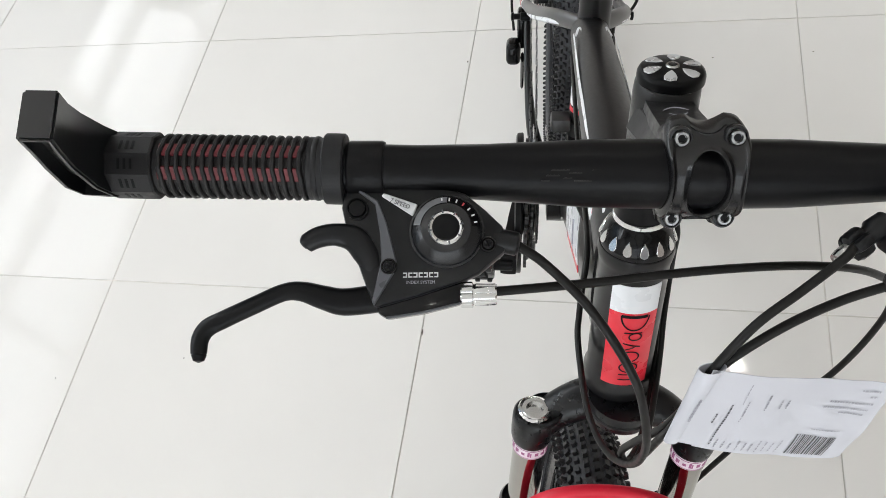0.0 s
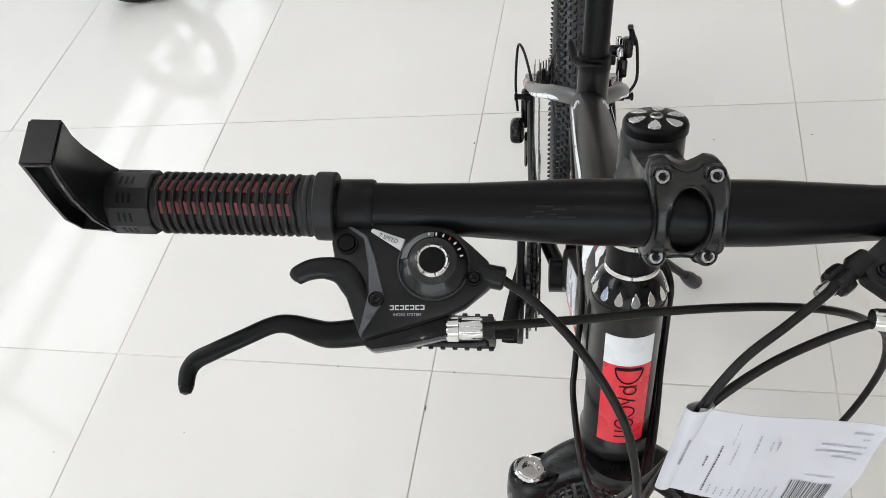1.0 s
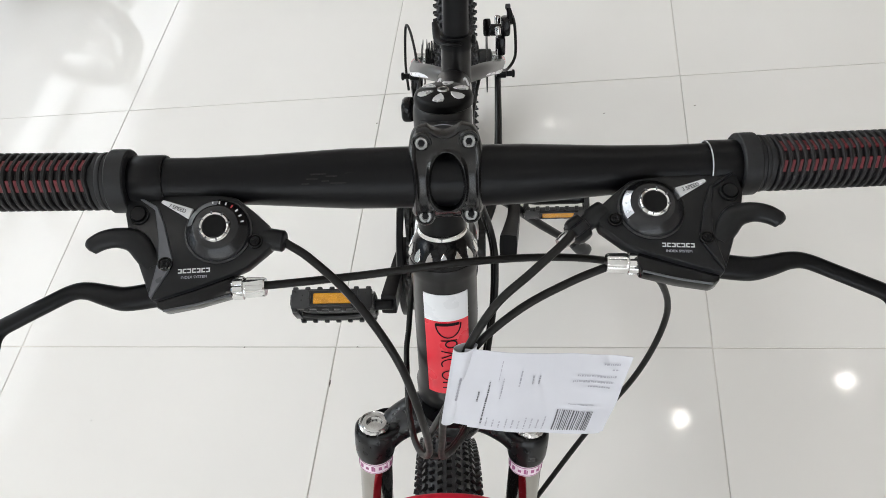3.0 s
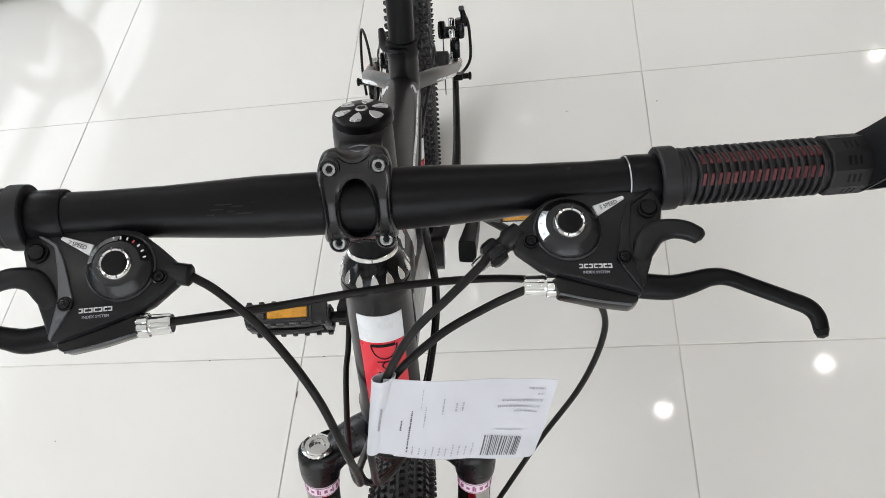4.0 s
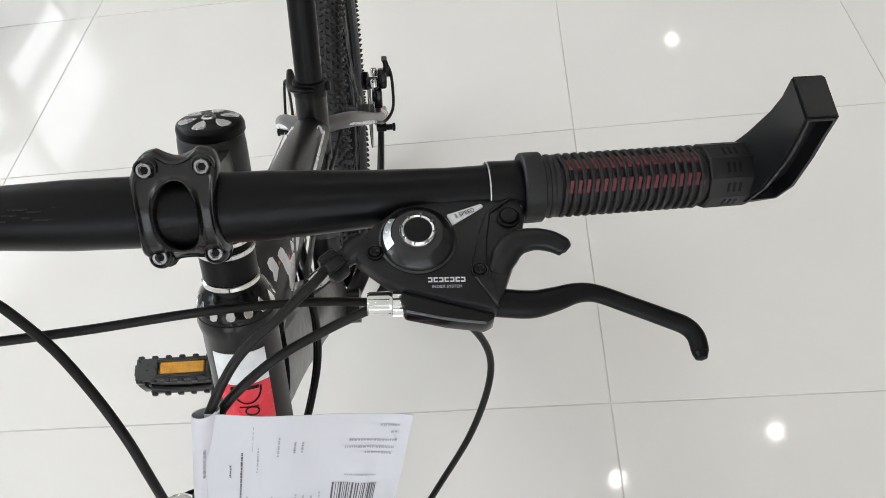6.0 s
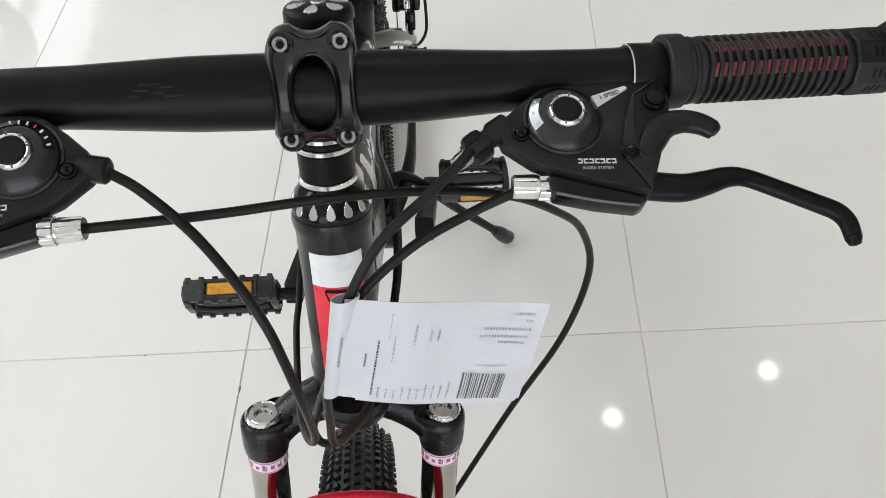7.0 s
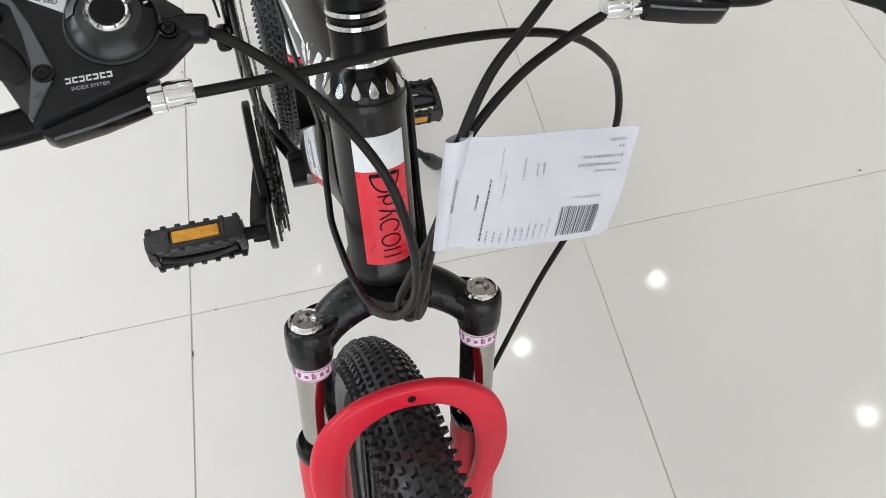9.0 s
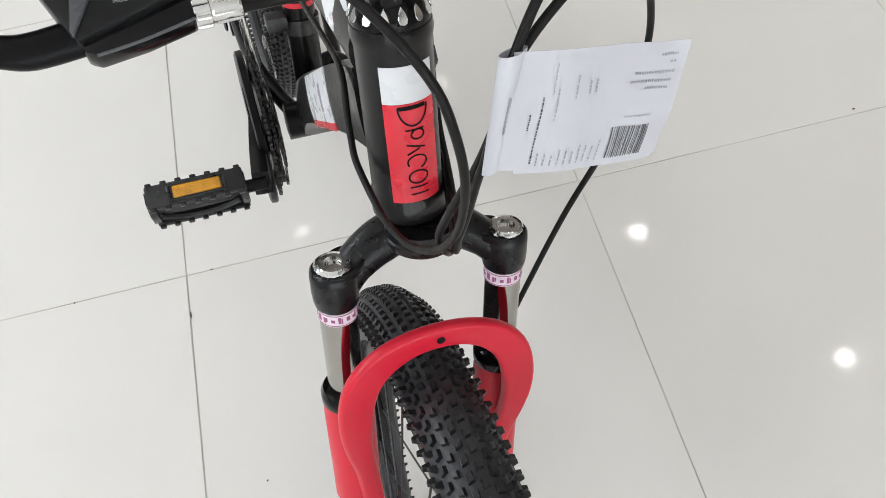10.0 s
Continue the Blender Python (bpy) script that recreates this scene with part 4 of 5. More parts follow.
cable([(64, -106, 105), (59, -109.5, 103), (55.2, -112.5, 100.3), (39.5, -118.5, 88.5), (22, -124.5, 75), (8, -128, 52), (1, -127.5, 28), (-4, -126, 8), (-5.8, -121, -5), (-6.8, -110, -31), (-8, -99, -54), (-6.2, -92, -65), (1, -77, -74), (10, -55, -81), (19, -27, -82), (27, 2, -76), (32.5, 25, -68), (37, 42, -54), (38.6, 49, -32), (37.3, 47, -8), (35, 66, 0), (34, 110, -12), (33.5, 199, -34), (42, 388, -47)])
cable([(85, -113, 89), (76.9, -113.4, 86), (58.5, -115, 79), (34, -121.3, 69.3), (11.5, -125.5, 50), (3.5, -124, 26), (-5, -120, 2), (-13, -105, -30), (-16.5, -97.5, -48), (-13, -95.5, -60), (-5, -82, -73), (5, -60, -83), (15, -31, -86.5), (24, 0, -81), (30, 24, -73), (35, 42, -58), (37, 52, -34), (36, 52, -10), (34, 70, -5), (33, 110, -17), (32, 199, -40), (41, 388, -53)])

# ---- cranks, pedals, chain ----
HU = Vector((0, -0.3475, 0.9377))
HF = Vector((0, 0.9377, 0.3475))
PED = Vector((0.0, 0.268, -0.2205)) - (-HF * math.cos(radians(74)) + HU * math.sin(radians(74))) * 0.028
ARM = PED - BB
crank_end = {-1: BB + ARM, 1: BB - ARM}
for s in (-1, 1):
    e = crank_end[s]
    P("crank_arm", join(sweep([BB + Vector((s * 0.064, 0, 0)), BB.lerp(e, 0.5) + Vector((s * 0.074, 0, 0)), e + Vector((s * 0.079, 0, 0))], [0.016, 0.0120, 0.0125], 16, 6, 0.72, up=(1, 0, 0), square=True)), M_BLACK, FM)


def pedal(centre, face, s):
    p = new("pedal")
    p.parent = bike
    p["label"] = "black plastic pedal with an amber reflector"
    y = -Vector(face)
    x = Vector((1, 0, 0))
    m = FM @ axes(centre, x, y, x.cross(y)) @ Matrix.Diagonal((0.945, 1, 1, 1))
    for sy in (-1, 1):
        teeth = [rbox(0.0062, 0.0062, 0.0044, 0.0014, 2, at=(-0.0435 + i * 0.0145, sy * 0.0245, z)) for i in range(7) for z in (-0.0121, 0.0121)]
        P("cage_plate", join(rbox(0.096, 0.0065, 0.0235, 0.002, 2, at=(0, sy * 0.0245, 0)), *teeth), M_PEDAL, m, p)
        P("reflector", rbox(0.047, 0.003, 0.0125, 0.001, 1, at=(0.002, sy * 0.0282, 0)), M_AMBER, m, p, "amber reflector")
        P("reflector_frame", join(*[rbox(*b[0], 0.0006, 1, at=b[1]) for b in (((0.056, 0.004, 0.003), (0.002, sy * 0.0278, 0.0078)), ((0.056, 0.004, 0.003), (0.002, sy * 0.0278, -0.0078)), ((0.003, 0.004, 0.0186), (-0.0255, sy * 0.0278, 0)), ((0.003, 0.004, 0.0186), (0.0295, sy * 0.0278, 0)))]), M_PEDAL, m, p)
    for sx in (-1, 1):
        ring = move(lathe([(0.0225, -0.0033), (0.0290, -0.0036), (0.0290, 0.0036), (0.0225, 0.0033)], 8, True), X_AXIS @ pose(0, 0, 0, 0, 0, 22.5))
        ring = move(ring, Matrix.Translation((sx * 0.0455, 0, 0)) @ Matrix.Diagonal((1, 0.98, 0.47, 1)))
        P("end_plate", join(ring, rbox(0.0066, 0.012, 0.021, 0.0018, 2, at=(sx * 0.0455, -0.003, 0)), rbox(0.0050, 0.05, 0.0045, 0.0015, 2, at=(sx * 0.0455, 0, 0))), M_PEDAL, m, p)
    P("end_reflector", rbox(0.0015, 0.016, 0.0085, 0.0005, 1, at=(s * 0.0491, -0.010, 0)), M_REFLECT, m, p, "small white reflector")
    P("axle_sleeve", move(lathe([(0.008, -0.044), (0.0095, -0.03), (0.0095, 0.03), (0.008, 0.044)], 20), X_AXIS), M_PEDAL, m, p)
    for sz in (-1, 1):
        P("web", sweep([(-0.04, 0.0, sz * 0.0105), (-0.015, 0.0115, sz * 0.0105), (0.015, 0.0115, sz * 0.0105), (0.04, 0.0, sz * 0.0105)], 0.0035, 8, 5), M_PEDAL, m, p)
    P("pedal_axle", move(lathe([(0.0065, 0.0), (0.0065, 0.026)], 14), pose(-s * 0.044, 0, 0) @ (X_AXIS if s < 0 else Matrix.Rotation(radians(-90), 4, "Y"))), M_BLACK, m, p)
    return p


fa = (-HF * math.cos(radians(74)) + HU * math.sin(radians(74))).normalized()
pedal(PED + Vector((-0.1405, 0, 0)), fa, -1)
pedal(Vector((0.138, crank_end[1].y, crank_end[1].z + 0.005)), (-HF * math.cos(radians(-8)) + HU * math.sin(radians(-8))).normalized(), 1)


def gear(r, teeth, thick, x, name, material, at, hole=0.0):
    pts = []
    for i in range(teeth):
        a = 2 * math.pi * i / teeth
        h = math.pi / teeth
        pts += [(r * math.cos(a - h * 0.6), r * math.sin(a - h * 0.6)), ((r + 0.004) * math.cos(a - h * 0.2), (r + 0.004) * math.sin(a - h * 0.2)), ((r + 0.004) * math.cos(a + h * 0.2), (r + 0.004) * math.sin(a + h * 0.2)), (r * math.cos(a + h * 0.6), r * math.sin(a + h * 0.6))]
    return P(name, prism(pts, -thick / 2, thick / 2), material, FM @ Matrix.Translation(at + Vector((x, 0, 0))) @ X_AXIS)


gear(0.076, 38, 0.0034, -0.060, "chainring", M_DARKSTEEL, BB)
gear(0.062, 30, 0.0030, -0.053, "chainring", M_DARKSTEEL, BB)
gear(0.046, 22, 0.002, -0.046, "chainring", M_DARKSTEEL, BB)
P("chain_guard", move(lathe([(0.050, -0.004), (0.083, -0.0045), (0.0865, -0.003), (0.0870, 0.003), (0.0855, 0.0045), (0.078, 0.002), (0.050, 0.001)], 72, True), Matrix.Translation(BB + Vector((-0.0690, 0, 0))) @ X_AXIS), M_BLACK, FM, label="black plastic chain guard disc")
P("crank_spider", move(lathe([(0.016, -0.009), (0.050, -0.004), (0.056, -0.002), (0.056, 0.003), (0.048, 0.006), (0.016, 0.009)], 48), Matrix.Translation(BB + Vector((-0.057, 0, 0))) @ X_AXIS), M_BLACK, FM)
for i in range(5):
    a = 2 * math.pi * i / 5
    P("spider_arm", sweep([BB + Vector((-0.06, 0.012 * math.cos(a), 0.012 * math.sin(a))), BB + Vector((-0.06, 0.064 * math.cos(a), 0.064 * math.sin(a)))], 0.0055, 8, 1, 0.5, up=(1, 0, 0), smooth=False), M_GLOSSBLACK, FM)
for i, r in enumerate((0.037, 0.034, 0.031, 0.028, 0.025, 0.023, 0.021)):
    gear(r, int(r * 2 * math.pi / 0.0127), 0.0018, -0.022 - i * 0.0042, "sprocket", M_DARKSTEEL, REAR)
# chain: links along the upper run, round the ring and back by the lower run
ring_r, cog_r = 0.066, 0.031
d = (REAR - BB)
ang0 = math.atan2(d.z, d.y)
up_a, lo_a = ang0 + math.pi / 2, ang0 - math.pi / 2
top_a, top_b = BB + Vector((0, math.cos(up_a), math.sin(up_a))) * ring_r, REAR + Vector((0, math.cos(up_a), math.sin(up_a))) * cog_r
low_a, low_b = BB + Vector((0, math.cos(lo_a), math.sin(lo_a))) * ring_r, REAR + Vector((0.004, -0.06, -0.1))
path_pts = [top_b.lerp(top_a, i / 26) for i in range(27)]
path_pts += [BB + Vector((0, math.cos(up_a + math.pi * i / 19), math.sin(up_a + math.pi * i / 19))) * ring_r for i in range(1, 19)]
path_pts += [low_a.lerp(low_b, i / 26) for i in range(27)]
bms = []
for i, (p, q) in enumerate(zip(path_pts, path_pts[1:])):
    x = -0.0530
    p, q = p + Vector((x, 0, 0)), q + Vector((x, 0, 0))
    m = along(p, q)
    L = (q - p).length
    wdt = 0.0044 if i % 2 else 0.0031
    for sx in (-1, 1):
        bms.append(move(rbox(0.0010, 0.0088, L * 1.25, 0.0006, 1), Matrix.Translation((sx * wdt, 0, 0)) @ m @ Matrix.Translation((0, 0, L / 2))))
P("chain", join(*bms), M_STEEL, FM, label="oiled steel chain").data.materials[0] = M_CHAIN

# front derailleur on the seat tube
P("front_derailleur", join(move(lathe([(0.0168, -0.008), (0.0195, -0.008), (0.0195, 0.008), (0.0168, 0.008)], 24), along(BB + POST * 0.115, BB + POST * 0.2)), rbox(0.022, 0.024, 0.016, 0.003, 2, at=BB + POST * 0.118 + Vector((-0.026, -0.006, 0.004)))), M_DARKSTEEL, FM)
P("derailleur_cage", join(sweep([BB + Vector((-0.038, 0.045, 0.078)), BB + Vector((-0.038, 0.0, 0.096)), BB + Vector((-0.038, -0.04, 0.078))], 0.007, 10, 5, 0.15, up=(1, 0, 0)), sweep([BB + Vector((-0.053, 0.045, 0.078)), BB + Vector((-0.053, 0.0, 0.096)), BB + Vector((-0.053, -0.04, 0.078))], 0.007, 10, 5, 0.15, up=(1, 0, 0))), M_STEEL, FM)
# rear derailleur with its cable loop
RD = Vector((-0.082, 0.744, -0.205))
P("rear_derailleur", join(rbox(0.022, 0.036, 0.034, 0.008, 3, at=RD), rbox(0.014, 0.03, 0.06, 0.006, 2, at=RD + Vector((0.012, 0.03, 0.025))), sweep([RD + Vector((0.014, 0.0, -0.01)), RD + Vector((0.014, 0.03, -0.07))], 0.010, 8, 1, 0.3, up=(1, 0, 0), smooth=False)), M_GLOSSBLACK, FM)
P("jockey_wheel", move(lathe([(0.004, -0.003), (0.016, -0.002), (0.016, 0.002), (0.004, 0.003)], 20), Matrix.Translation(RD + Vector((0.022, 0.032, -0.07))) @ X_AXIS), M_PLASTIC, FM)
P("cable", sweep([RD + Vector((0.0, 0.03, 0.02)), (-0.086, 0.792, -0.150), (-0.0850, 0.805, -0.108), (-0.0818, 0.8045, -0.0875), (-0.0740, 0.775, -0.0880), (-0.0650, 0.728, -0.101), (-0.0600, 0.690, -0.112)], 0.0021, 8, 6), M_CABLE, FM)
P("cable_stop", join(rbox(0.006, 0.010, 0.016, 0.002, 2, at=(-0.044, 0.700, -0.098)), rbox(0.006, 0.008, 0.011, 0.002, 2, at=(-0.036, 0.704, -0.104)), rbox(0.014, 0.006, 0.006, 0.0015, 2, at=(-0.041, 0.702, -0.110))), M_BLACK, FM)
# rear disc brake
CAL = Vector((0.062, 0.692, -0.062))
P("brake_caliper", join(rbox(0.013, 0.030, 0.024, 0.004, 2, at=CAL + Vector((0.009, 0.004, 0.004))), rbox(0.014, 0.016, 0.026, 0.003, 2, at=CAL + Vector((0.001, -0.016, -0.018))), move(lathe([(0.004, -0.010), (0.0115, -0.009), (0.0130, -0.005), (0.0130, 0.003), (0.0105, 0.0045), (0.005, 0.006)], 20), Matrix.Translation(CAL + Vector((-0.0150, 0.042, -0.010))) @ X_AXIS @ Matrix.Diagonal((1, 1, 0.8, 1))), move(lathe([(0.006, -0.012), (0.0085, -0.010), (0.0085, 0.010), (0.006, 0.012)], 16), Matrix.Translation(CAL + Vector((-0.002, 0.018, -0.006))) @ X_AXIS)), M_GLOSSBLACK, FM, label="black mechanical disc brake caliper")
for dy, dz in ((-0.014, 0.004), (0.010, 0.0125)):
    P("caliper_screw", move(lathe([(0.0044, -0.006), (0.0046, 0.003), (0.0038, 0.0044), (0.0016, 0.0044), (0.0016, 0.002), (0, 0.002)], 14), Matrix.Translation(CAL + Vector((-0.0025, dy, dz)))), M_CHROME, FM)
P("brake_arm", sweep([CAL + Vector((0.015, 0.004, 0.006)), CAL + Vector((0.015, 0.012, 0.020)), CAL + Vector((0.0128, 0.020, 0.0266))], [0.0052, 0.0040, 0.0032], 10, 4, 0.7), M_GLOSSBLACK, FM)
P("arm_bolt", move(lathe([(0.002, -0.004), (0.0042, -0.003), (0.0042, 0.003), (0.002, 0.004)], 14), Matrix.Translation(CAL + Vector((0.0128, 0.0196, 0.0270))) @ X_AXIS), M_DARKSTEEL, FM)
P("brake_mount", sweep([CAL + Vector((0.002, -0.012, -0.024)), (0.060, 0.705, -0.12), REAR + Vector((0.056, -0.03, -0.01))], [0.005, 0.004, 0.004], 8, 4), M_DARKSTEEL, FM)
P("brake_wire", sweep([CAL + Vector((-0.004, -0.016, 0.010)), (0.0585, 0.665, -0.100)], 0.0009, 6, 1, smooth=False), M_STEEL, FM)
P("cable", sweep([CAL + Vector((0.013, 0.022, 0.024)), CAL + Vector((0.0205, 0.010, 0.012)), (0.0850, 0.690, -0.070), (0.0835, 0.668, -0.095), (0.0700, 0.640, -0.1030), (0.0560, 0.575, -0.075), (0.042, 0.510, -0.044), (0.030, 0.455, -0.040), (0.022, 0.40, -0.056), (0.020, 0.34, -0.052)], 0.0022, 8, 6), M_CABLE, FM)
P("brake_rotor", move(lathe([(0.046, -0.0007), (0.058, -0.0007), (0.058, 0.0007), (0.046, 0.0007)], 48, True), Matrix.Translation(REAR + Vector((0.046, 0, 0))) @ X_AXIS), M_DARKSTEEL, FM)
for i in range(6):
    a = 2 * math.pi * i / 6
    P("rotor_arm", sweep([REAR + Vector((0.046, 0.02 * math.cos(a), 0.02 * math.sin(a))), REAR + Vector((0.046, 0.048 * math.cos(a + 0.4), 0.048 * math.sin(a + 0.4)))], 0.004, 6, 1, 0.25, up=(1, 0, 0), smooth=False), M_DARKSTEEL, FM)
P("axle_nut", move(lathe([(0.004, -0.072), (0.008, -0.070), (0.008, -0.060), (0.008, 0.060), (0.008, 0.070), (0.004, 0.072)], 6), Matrix.Translation(REAR) @ X_AXIS), M_STEEL, FM, smooth=0)
# seat clamp with its quick-release lever
CT = BB + POST * 0.278
P("seat_clamp", move(lathe([(0.0140, -0.008), (0.0172, -0.0075), (0.0174, 0.0), (0.0172, 0.0075), (0.0140, 0.008)], 28), along(CT, CT + POST)), M_BLACK, FM)
P("clamp_lever", sweep([(0.0100, 0.3885, 0.0235), (0.0010, 0.3872, 0.0235), (-0.0100, 0.3950, 0.0225), (-0.0158, 0.4130, 0.0215), (-0.0180, 0.4340, 0.0250), (-0.0200, 0.4460, 0.0290)], [0.0022, 0.0030, 0.0038, 0.0046, 0.0046, 0.0030], 12, 6, 0.62), M_BLACK, FM)
P("clamp_nut", move(lathe([(0.003, -0.006), (0.0052, -0.005), (0.0052, 0.004), (0.003, 0.005)], 12), Matrix.Translation(CT + Vector((0.0165, 0.002, 0.0))) @ X_AXIS), M_BLACK, FM)
# white decals along the top tube
def on_tube(y, deg, s):
    """A point on the skin of the top tube, deg down from its crest on side s."""
    r = 0.0221 - 0.0022 * max(0.0, y - 0.2) / 0.2
    return (s * r * math.sin(radians(deg)), y, -0.04 * y - 0.0008 * (y > 0.2) + r * math.cos(radians(deg)))


def tube_leaf(name, pts, widths, s, material, label=""):
    line = [Vector(on_tube(*p, s)) for p in pts]
    mid = line[len(line) // 2]
    P(name, sweep(line, widths, 8, 5, 0.22, up=(mid.x, 0, mid.z + 0.04 * mid.y)), material, FM, label=label)


for s in (-1, 1):
    tube_leaf("decal_stripe", [(0.110, 60), (0.20, 64), (0.25, 69), (0.36, 74)], [0.0014, 0.0024, 0.0022, 0.0014], s, M_WHITELABEL, "white painted stripe")
    for pts, wd in (([(0.092, 60), (0.108, 50), (0.123, 42)], [0.0010, 0.0030, 0.0005]), ([(0.086, 54), (0.098, 40), (0.110, 29)], [0.0010, 0.0030, 0.0005]), ([(0.082, 62), (0.096, 56), (0.101, 37)], [0.0010, 0.0028, 0.0005]), ([(0.094, 74), (0.112, 66), (0.130, 59)], [0.0010, 0.0032, 0.0010])):
        tube_leaf("decal_leaf", pts, wd, s, M_WHITELABEL)
    for pts, wd in (([(0.056, 66), (0.068, 52), (0.082, 40)], [0.0030, 0.0062, 0.0012]), ([(0.036, 44), (0.052, 34), (0.070, 26)], [0.0016, 0.0045, 0.0008]), ([(0.050, 84), (0.066, 76), (0.088, 70)], [0.0030, 0.0060, 0.0012])):
        tube_leaf("decal_flame", pts, wd, s, M_WHITELABEL, "white flame-shaped decal")
    for pts, wd in (([(0.044, 52), (0.060, 42), (0.080, 33)], [0.0010, 0.0024, 0.0005]), ([(0.050, 76), (0.068, 64), (0.090, 56)], [0.0010, 0.0026, 0.0005])):
        tube_leaf("decal_flame", pts, wd, s, M_REDLABEL, "red flame-shaped decal")
    P("decal_flash", sweep([(s * 0.0165, 0.36, -0.0115), (s * 0.0120, 0.375, -0.0100), (s * 0.0105, 0.352, -0.0075)], [0.0018, 0.003, 0.0012], 6, 5, 0.4), M_WHITELABEL, FM)
    P("stay_stripe", sweep([(s * (0.0230 + 0.0054) + 0.002, 0.448 - 0.0048, -0.0318 - 0.0024), (s * (0.0360 + 0.0054), 0.472 - 0.0050, -0.0372 - 0.0026), (s * (0.0500 + 0.0054), 0.540 - 0.0046, -0.0610 - 0.0034), (s * (0.0570 + 0.0050), 0.615 - 0.0042, -0.0873 - 0.0036)], [0.0012, 0.0028, 0.0032, 0.0020], 10, 6, 1.0), M_WHITELABEL, FM)
# sticker on the down tube
dm = FM @ along((0, 0.12, -0.081), (0, 0.35, -0.1995))


def side_panel(a0, a1, z0, z1, lift):
    """A thin panel on the flat flank of the tube, between two angles."""
    bm = bmesh.new()
    rows = []
    for i in range(9):
        a = radians(a0 + (a1 - a0) * i / 8)
        c, sn = math.cos(a), math.sin(a)
        q = max(abs(c), abs(sn)) ** 0.8
        rows.append([bm.verts.new(((r + d) * c / q, 1.16 * (r + d) * sn / q, z)) for r, d, z in ((0.0215, 0.0, z0), (0.0215, lift, z0), (0.0206, lift, z1), (0.0206, 0.0, z1))])
    for p, q in zip(rows, rows[1:]):
        for k in range(4):
            bm.faces.new((p[k], p[(k + 1) % 4], q[(k + 1) % 4], q[k]))
    bm.faces.new(rows[0])
    bm.faces.new(rows[-1])
    return bm


tube_sticker = P("tube_sticker", side_panel(-36, 44, 0.008, 0.165, 0.0006), M_WHITELABEL, dm, label="white sticker with a red lower edge")
P("tube_sticker_edge", side_panel(-45, -36.5, 0.008, 0.165, 0.0007), M_REDLABEL, dm)
P("sticker_line", side_panel(-20, 26, 0.052, 0.0535, 0.0018), M_GREYINK, dm, tube_sticker, "thin grey printed line")
# kickstand
FOOT = Vector((0.203, 0.660, -0.4283))
KS = Vector((0.040, 0.500, -0.225))
P("kickstand", sweep([BB + Vector((0.01, 0.05, 0.0)), KS, KS.lerp(FOOT, 0.5), FOOT], [0.009, 0.0075, 0.0065, 0.006], 12, 5), M_BLACK, FM)
P("kickstand_foot", sweep([KS.lerp(FOOT, 0.86), KS.lerp(FOOT, 0.93), FOOT, FOOT + Vector((0.006, 0.008, -0.002))], [0.0075, 0.0115, 0.0115, 0.009], 12, 4), M_RUBBER, FM, label="black rubber foot")

# ---- price tag rolled round the cables ----
tag = tagged(new("paper_tag"), "white printed paper tag with a barcode hung on the cables", "tag")
TB = (S_M @ S(0, -129, 5))
tag.location = TB
TM = Matrix.Translation(-TB) @ S_M
TL, BL, TR, BR = Vector((9.5, -131.0, 54.0)), Vector((0.6, -130.0, 3.6)), Vector((89.6, -124, 38.0)), Vector((78.2, -126.5, -11.0))


def sheet(s, t, off=0.0):
    a, b = TL.lerp(TR, s), BL.lerp(BR, s)
    p = a.lerp(b, t)
    bow = 3.0 * math.sin(math.pi * s) + 1.6 * math.sin(2.3 * math.pi * s + 1.2 * t) * s
    p += Vector((0, -bow * 0.9 - 1.2 * math.sin(math.pi * t), -1.6 * math.sin(math.pi * s) * t + 1.2 * math.sin(math.pi * s) * (1 - t)))
    if s > 0.85:
        p += Vector((0, -(s - 0.85) * 16 * (1 - t), (s - 0.85) * 14 * (1 - t) ** 2))
    p += Vector((0, 0.45 * math.sin(9 * s + 5 * t) * math.sin(7 * t - 4 * s) + 0.30 * math.sin(23 * s - 11 * t) * s, 0))
    return (p + Vector((0, -off, off * 0.4))) * mm


def sheet_mesh(s0, s1, t0, t1, ns, nt, off):
    bm = bmesh.new()
    g = [[bm.verts.new(sheet(s0 + (s1 - s0) * i / ns, t0 + (t1 - t0) * j / nt, off)) for j in range(nt + 1)] for i in range(ns + 1)]
    for i in range(ns):
        for j in range(nt):
            bm.faces.new((g[i][j], g[i + 1][j], g[i + 1][j + 1], g[i][j + 1]))
    return bm


def thicken(bm, d=0.0003):
    bmesh.ops.recalc_face_normals(bm, faces=bm.faces)
    bmesh.ops.solidify(bm, geom=bm.faces[:], thickness=d)
    return bm


part("sheet", move(thicken(sheet_mesh(-0.035, 1, 0, 1, 28, 14, 0)), TM), M_PAPER, tag)
part("backing_sheet", move(thicken(sheet_mesh(0.08, 0.985, 0.02, 1.035, 28, 14, -1.0)), TM), M_PAPER, tag)
bm = bmesh.new()
prev = None
for i in range(37):
    a = radians(-20 - 372 * i / 36)
    r = 5.3 + 0.7 * i / 36 + 0.3 * math.sin(3 * a)
    row = []
    for j in range(9):
        q = TL.lerp(BL, j / 8) + Vector((-2.7 - 0.7 * j / 8, 1.6, 0))
        k = r * (1.0 - 0.32 * j / 8)
        row.append(bm.verts.new((q + Vector((k * math.cos(a), k * 0.62 * math.sin(a), 0.9 * math.cos(a) - (0.5 if j == 8 else 0)))) * mm))
    if prev:
        for j in range(8):
            bm.faces.new((prev[j], prev[j + 1], row[j + 1], row[j]))
    prev = row
part("rolled_end", move(thicken(bm), TM), M_PAPER, tag, "rolled end of the paper")
rnd = random.Random(4)
dark, grey = [], []


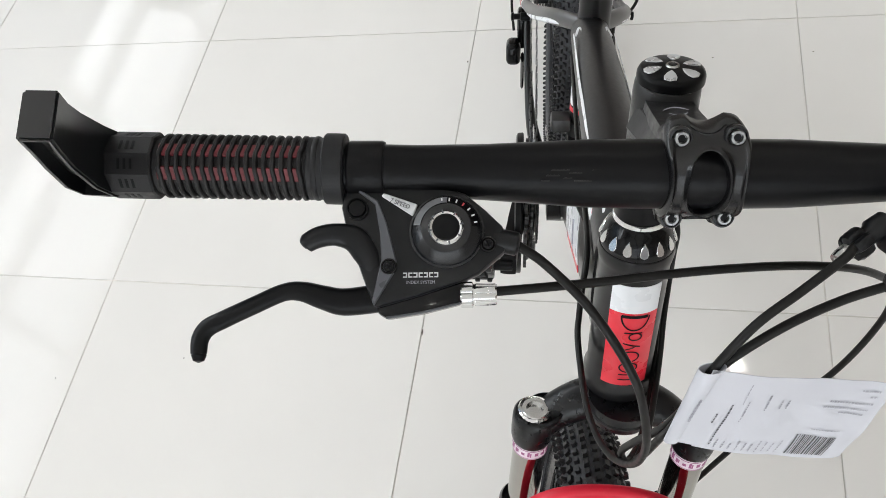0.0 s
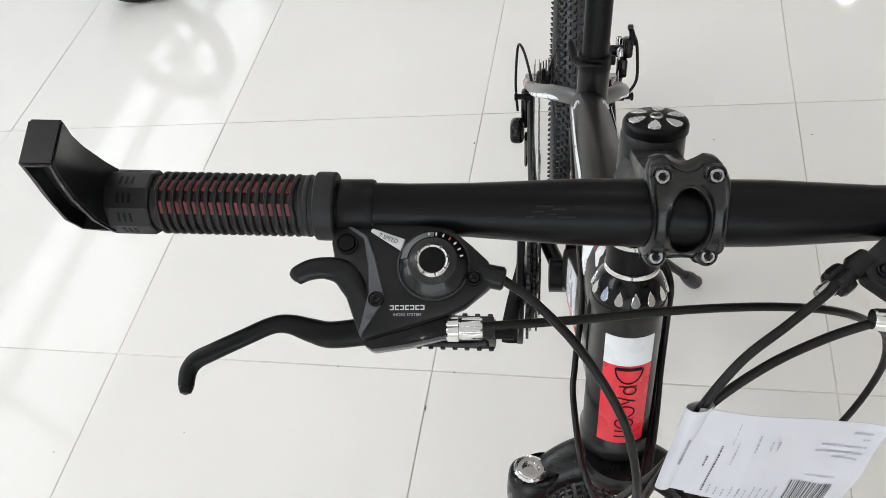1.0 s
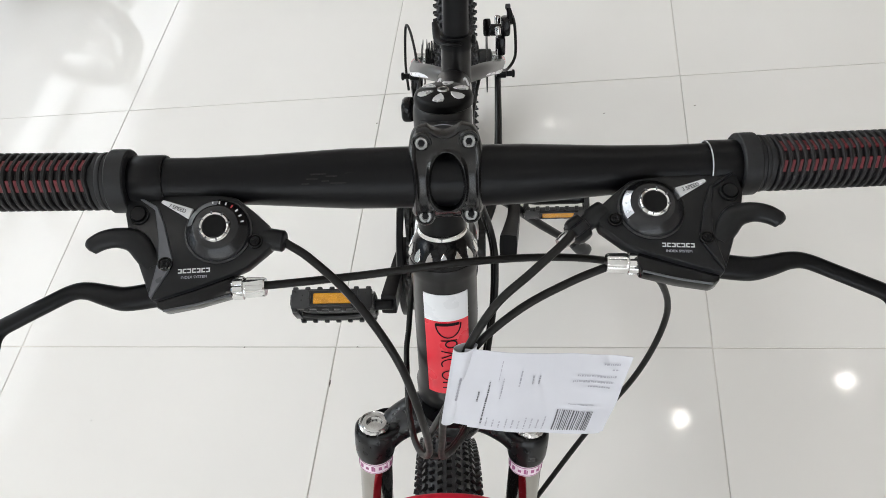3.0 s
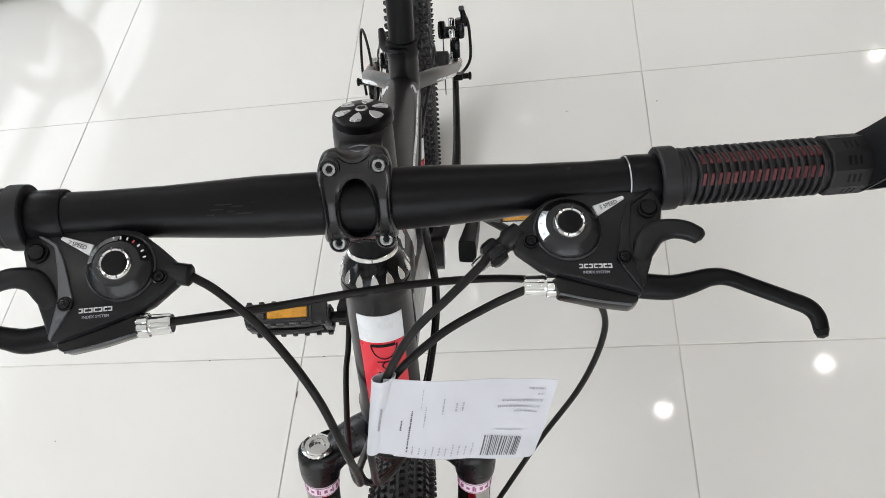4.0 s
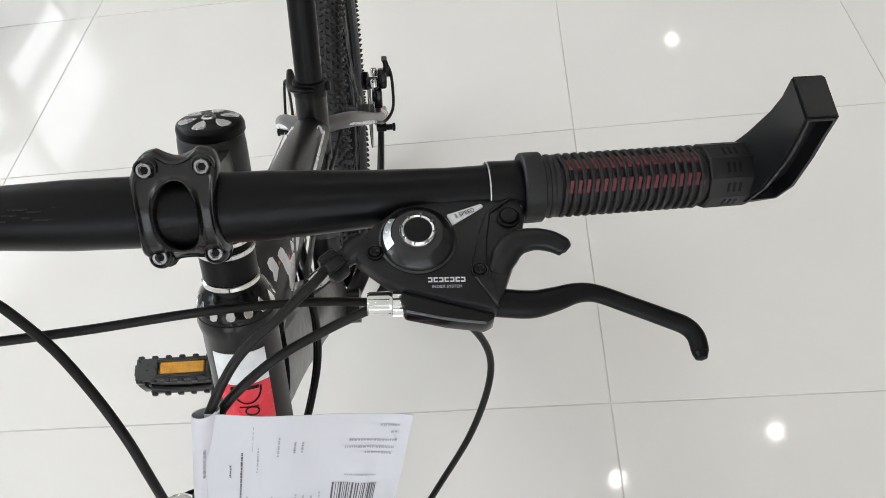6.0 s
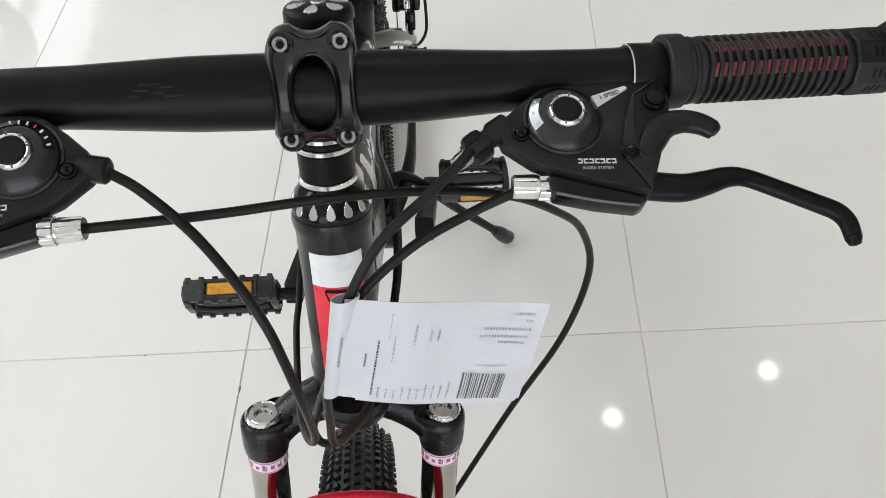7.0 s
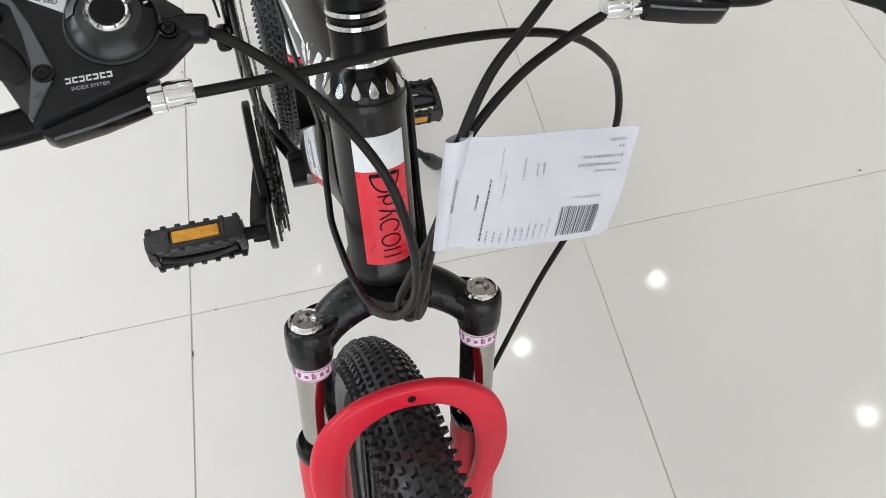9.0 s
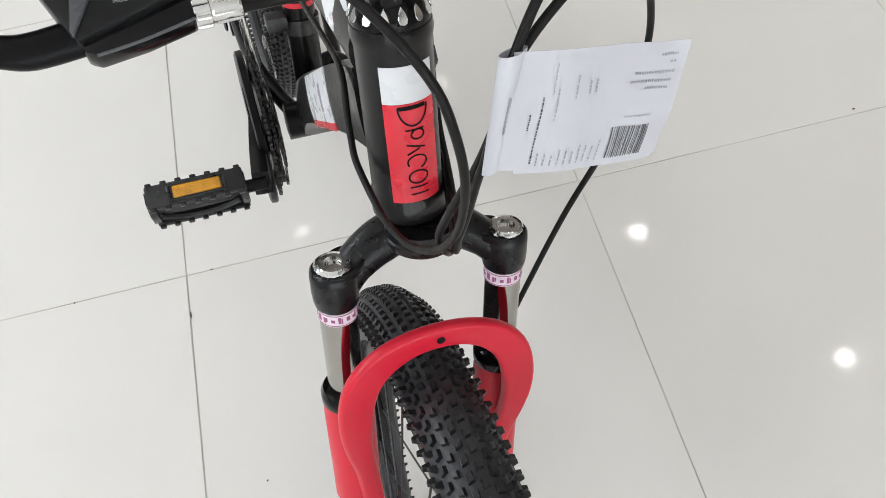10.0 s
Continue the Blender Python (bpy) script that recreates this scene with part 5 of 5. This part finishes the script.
def print_line(s, t0, t1, w, bucket, dash=0.03):
    """A line of unreadable print that runs down the sheet at s."""
    t = t0
    while t < t1:
        k = dash * rnd.uniform(0.4, 1.4)
        bucket.append(sheet_mesh(s - w / 2 * rnd.uniform(0.6, 1), s + w / 2 * rnd.uniform(0.6, 1), t, min(t + k, t1), 1, 1, 0.35))
        t += k + dash * rnd.uniform(0.15, 0.5)


def print_row(t, s0, s1, h, bucket, dash=0.012):
    s = s0
    while s < s1:
        k = dash * rnd.uniform(0.4, 1.4)
        bucket.append(sheet_mesh(s, min(s + k, s1), t - h / 2 * rnd.uniform(0.6, 1), t + h / 2 * rnd.uniform(0.6, 1), 1, 1, 0.35))
        s += k + dash * rnd.uniform(0.15, 0.5)


for i in range(22):
    f = 0.34 + 0.0145 * i
    q = TL.lerp(BL, f) + Vector((-2.7 - 0.7 * f + 0.6, 1.6 - 0.62 * 6.1 * (1 - 0.32 * f) - 0.25, 0))
    grey.append(move(rbox(0.0009 + 0.0002 * (i % 3), 0.0002, 0.00042 + 0.0001 * (i % 2)), Matrix.Translation(q * mm)))
print_line(0.155, 0.36, 0.95, 0.011, dark, 0.022)
print_line(0.10, 0.50, 0.64, 0.011, dark, 0.022)
print_line(0.235, 0.30, 0.56, 0.009, grey)
print_line(0.205, 0.10, 0.34, 0.006, grey)
print_line(0.335, 0.20, 0.38, 0.011, grey)
for s in (0.415, 0.455):
    print_line(s, 0.25, 0.35, 0.012, grey)
for i in range(10):
    print_line(0.19 + i * 0.042, 0.845 - 0.008 * i + 0.02 * (i % 3), 0.965, 0.011, grey)
print_row(0.10, 0.84, 0.94, 0.022, grey)
print_row(0.16, 0.90, 0.94, 0.020, grey)
print_row(0.24, 0.69, 0.94, 0.026, grey)
print_row(0.31, 0.67, 0.93, 0.026, grey)
print_row(0.37, 0.78, 0.92, 0.022, grey)
print_row(0.60, 0.69, 0.86, 0.014, grey, 0.008)
part("printing", move(join(*grey), TM), M_GREYINK, tag, "lines of small grey print", 0)
part("bold_printing", move(join(*dark), TM), M_TAGINK, tag, "lines of small black print", 0)
s = 0.63
while s < 0.865:
    w = rnd.choice((0.004, 0.004, 0.007, 0.010))
    part("barcode_bar", move(sheet_mesh(s, s + w, 0.68, 0.965, 1, 4, 0.35), TM), M_TAGINK, tag, smooth=0)
    s += w + rnd.choice((0.004, 0.006, 0.010))

# ---- the wheel of another bicycle on display ----
other = tagged(new("bicycle_wheel"), "small black tyred wheel of another bicycle on the tiles", "wheel")
other.location = (-1.37, 1.68, 0.0)
wheel(pose(0, 0, 0.178, 90, 0, 4), other, 0.175, 0.024, 90)

# ---- small dirt specks on the tiles ----
rnd = random.Random(9)
bms = []
for x, y, long, turn in ((-0.345, 1.089, 1.6, 80), (-0.740, 0.440, 1.0, 0), (-0.503, 0.577, 1.5, 0), (-0.303, 0.578, 2.6, 0), (-0.339, 0.513, 3.4, 90), (-0.262, 0.256, 0.9, 0), (0.703, 0.587, 1.6, 10), (-0.969, 0.387, 0.9, 0), (0.108, 1.082, 1.5, 20), (0.275, 1.089, 0.8, 0)):
    r = rnd.uniform(0.0012, 0.0024)
    bms.append(move(prism([(r * long * rnd.uniform(0.5, 1.3) * math.cos(k * 0.9), 0.7 * r * rnd.uniform(0.5, 1.3) * math.sin(k * 0.9)) for k in range(7)], 0.0002, 0.0006), pose(x, y, 0, 0, 0, turn)))
tagged(part("floor_specks", join(*bms), mat("dry dirt", (0.12, 0.10, 0.085), 0.9, vary=0.3), None, smooth=0), "small dark specks of dirt on the tiles", "dirt", kind="stuff")

# ---- floor tiles ----
random.seed(5)
tile_mesh = None
for i in range(-5, 8):
    for j in range(-8, 10):
        o = None
        if tile_mesh is None:
            o = part("tile", rbox(T - 0.0017, T - 0.0017, 0.009, 0.0006, 1, at=(0, 0, -0.0045)), M_TILE, floor, smooth=0)
            tile_mesh = o.data
        else:
            o = new("tile", tile_mesh)
            o.parent = floor
        o.location = (TX + (i + 0.5) * T, TY + (j + 0.5) * T, 0)
        o.rotation_euler = (random.gauss(0, 0.0007), random.gauss(0, 0.0007), 0)
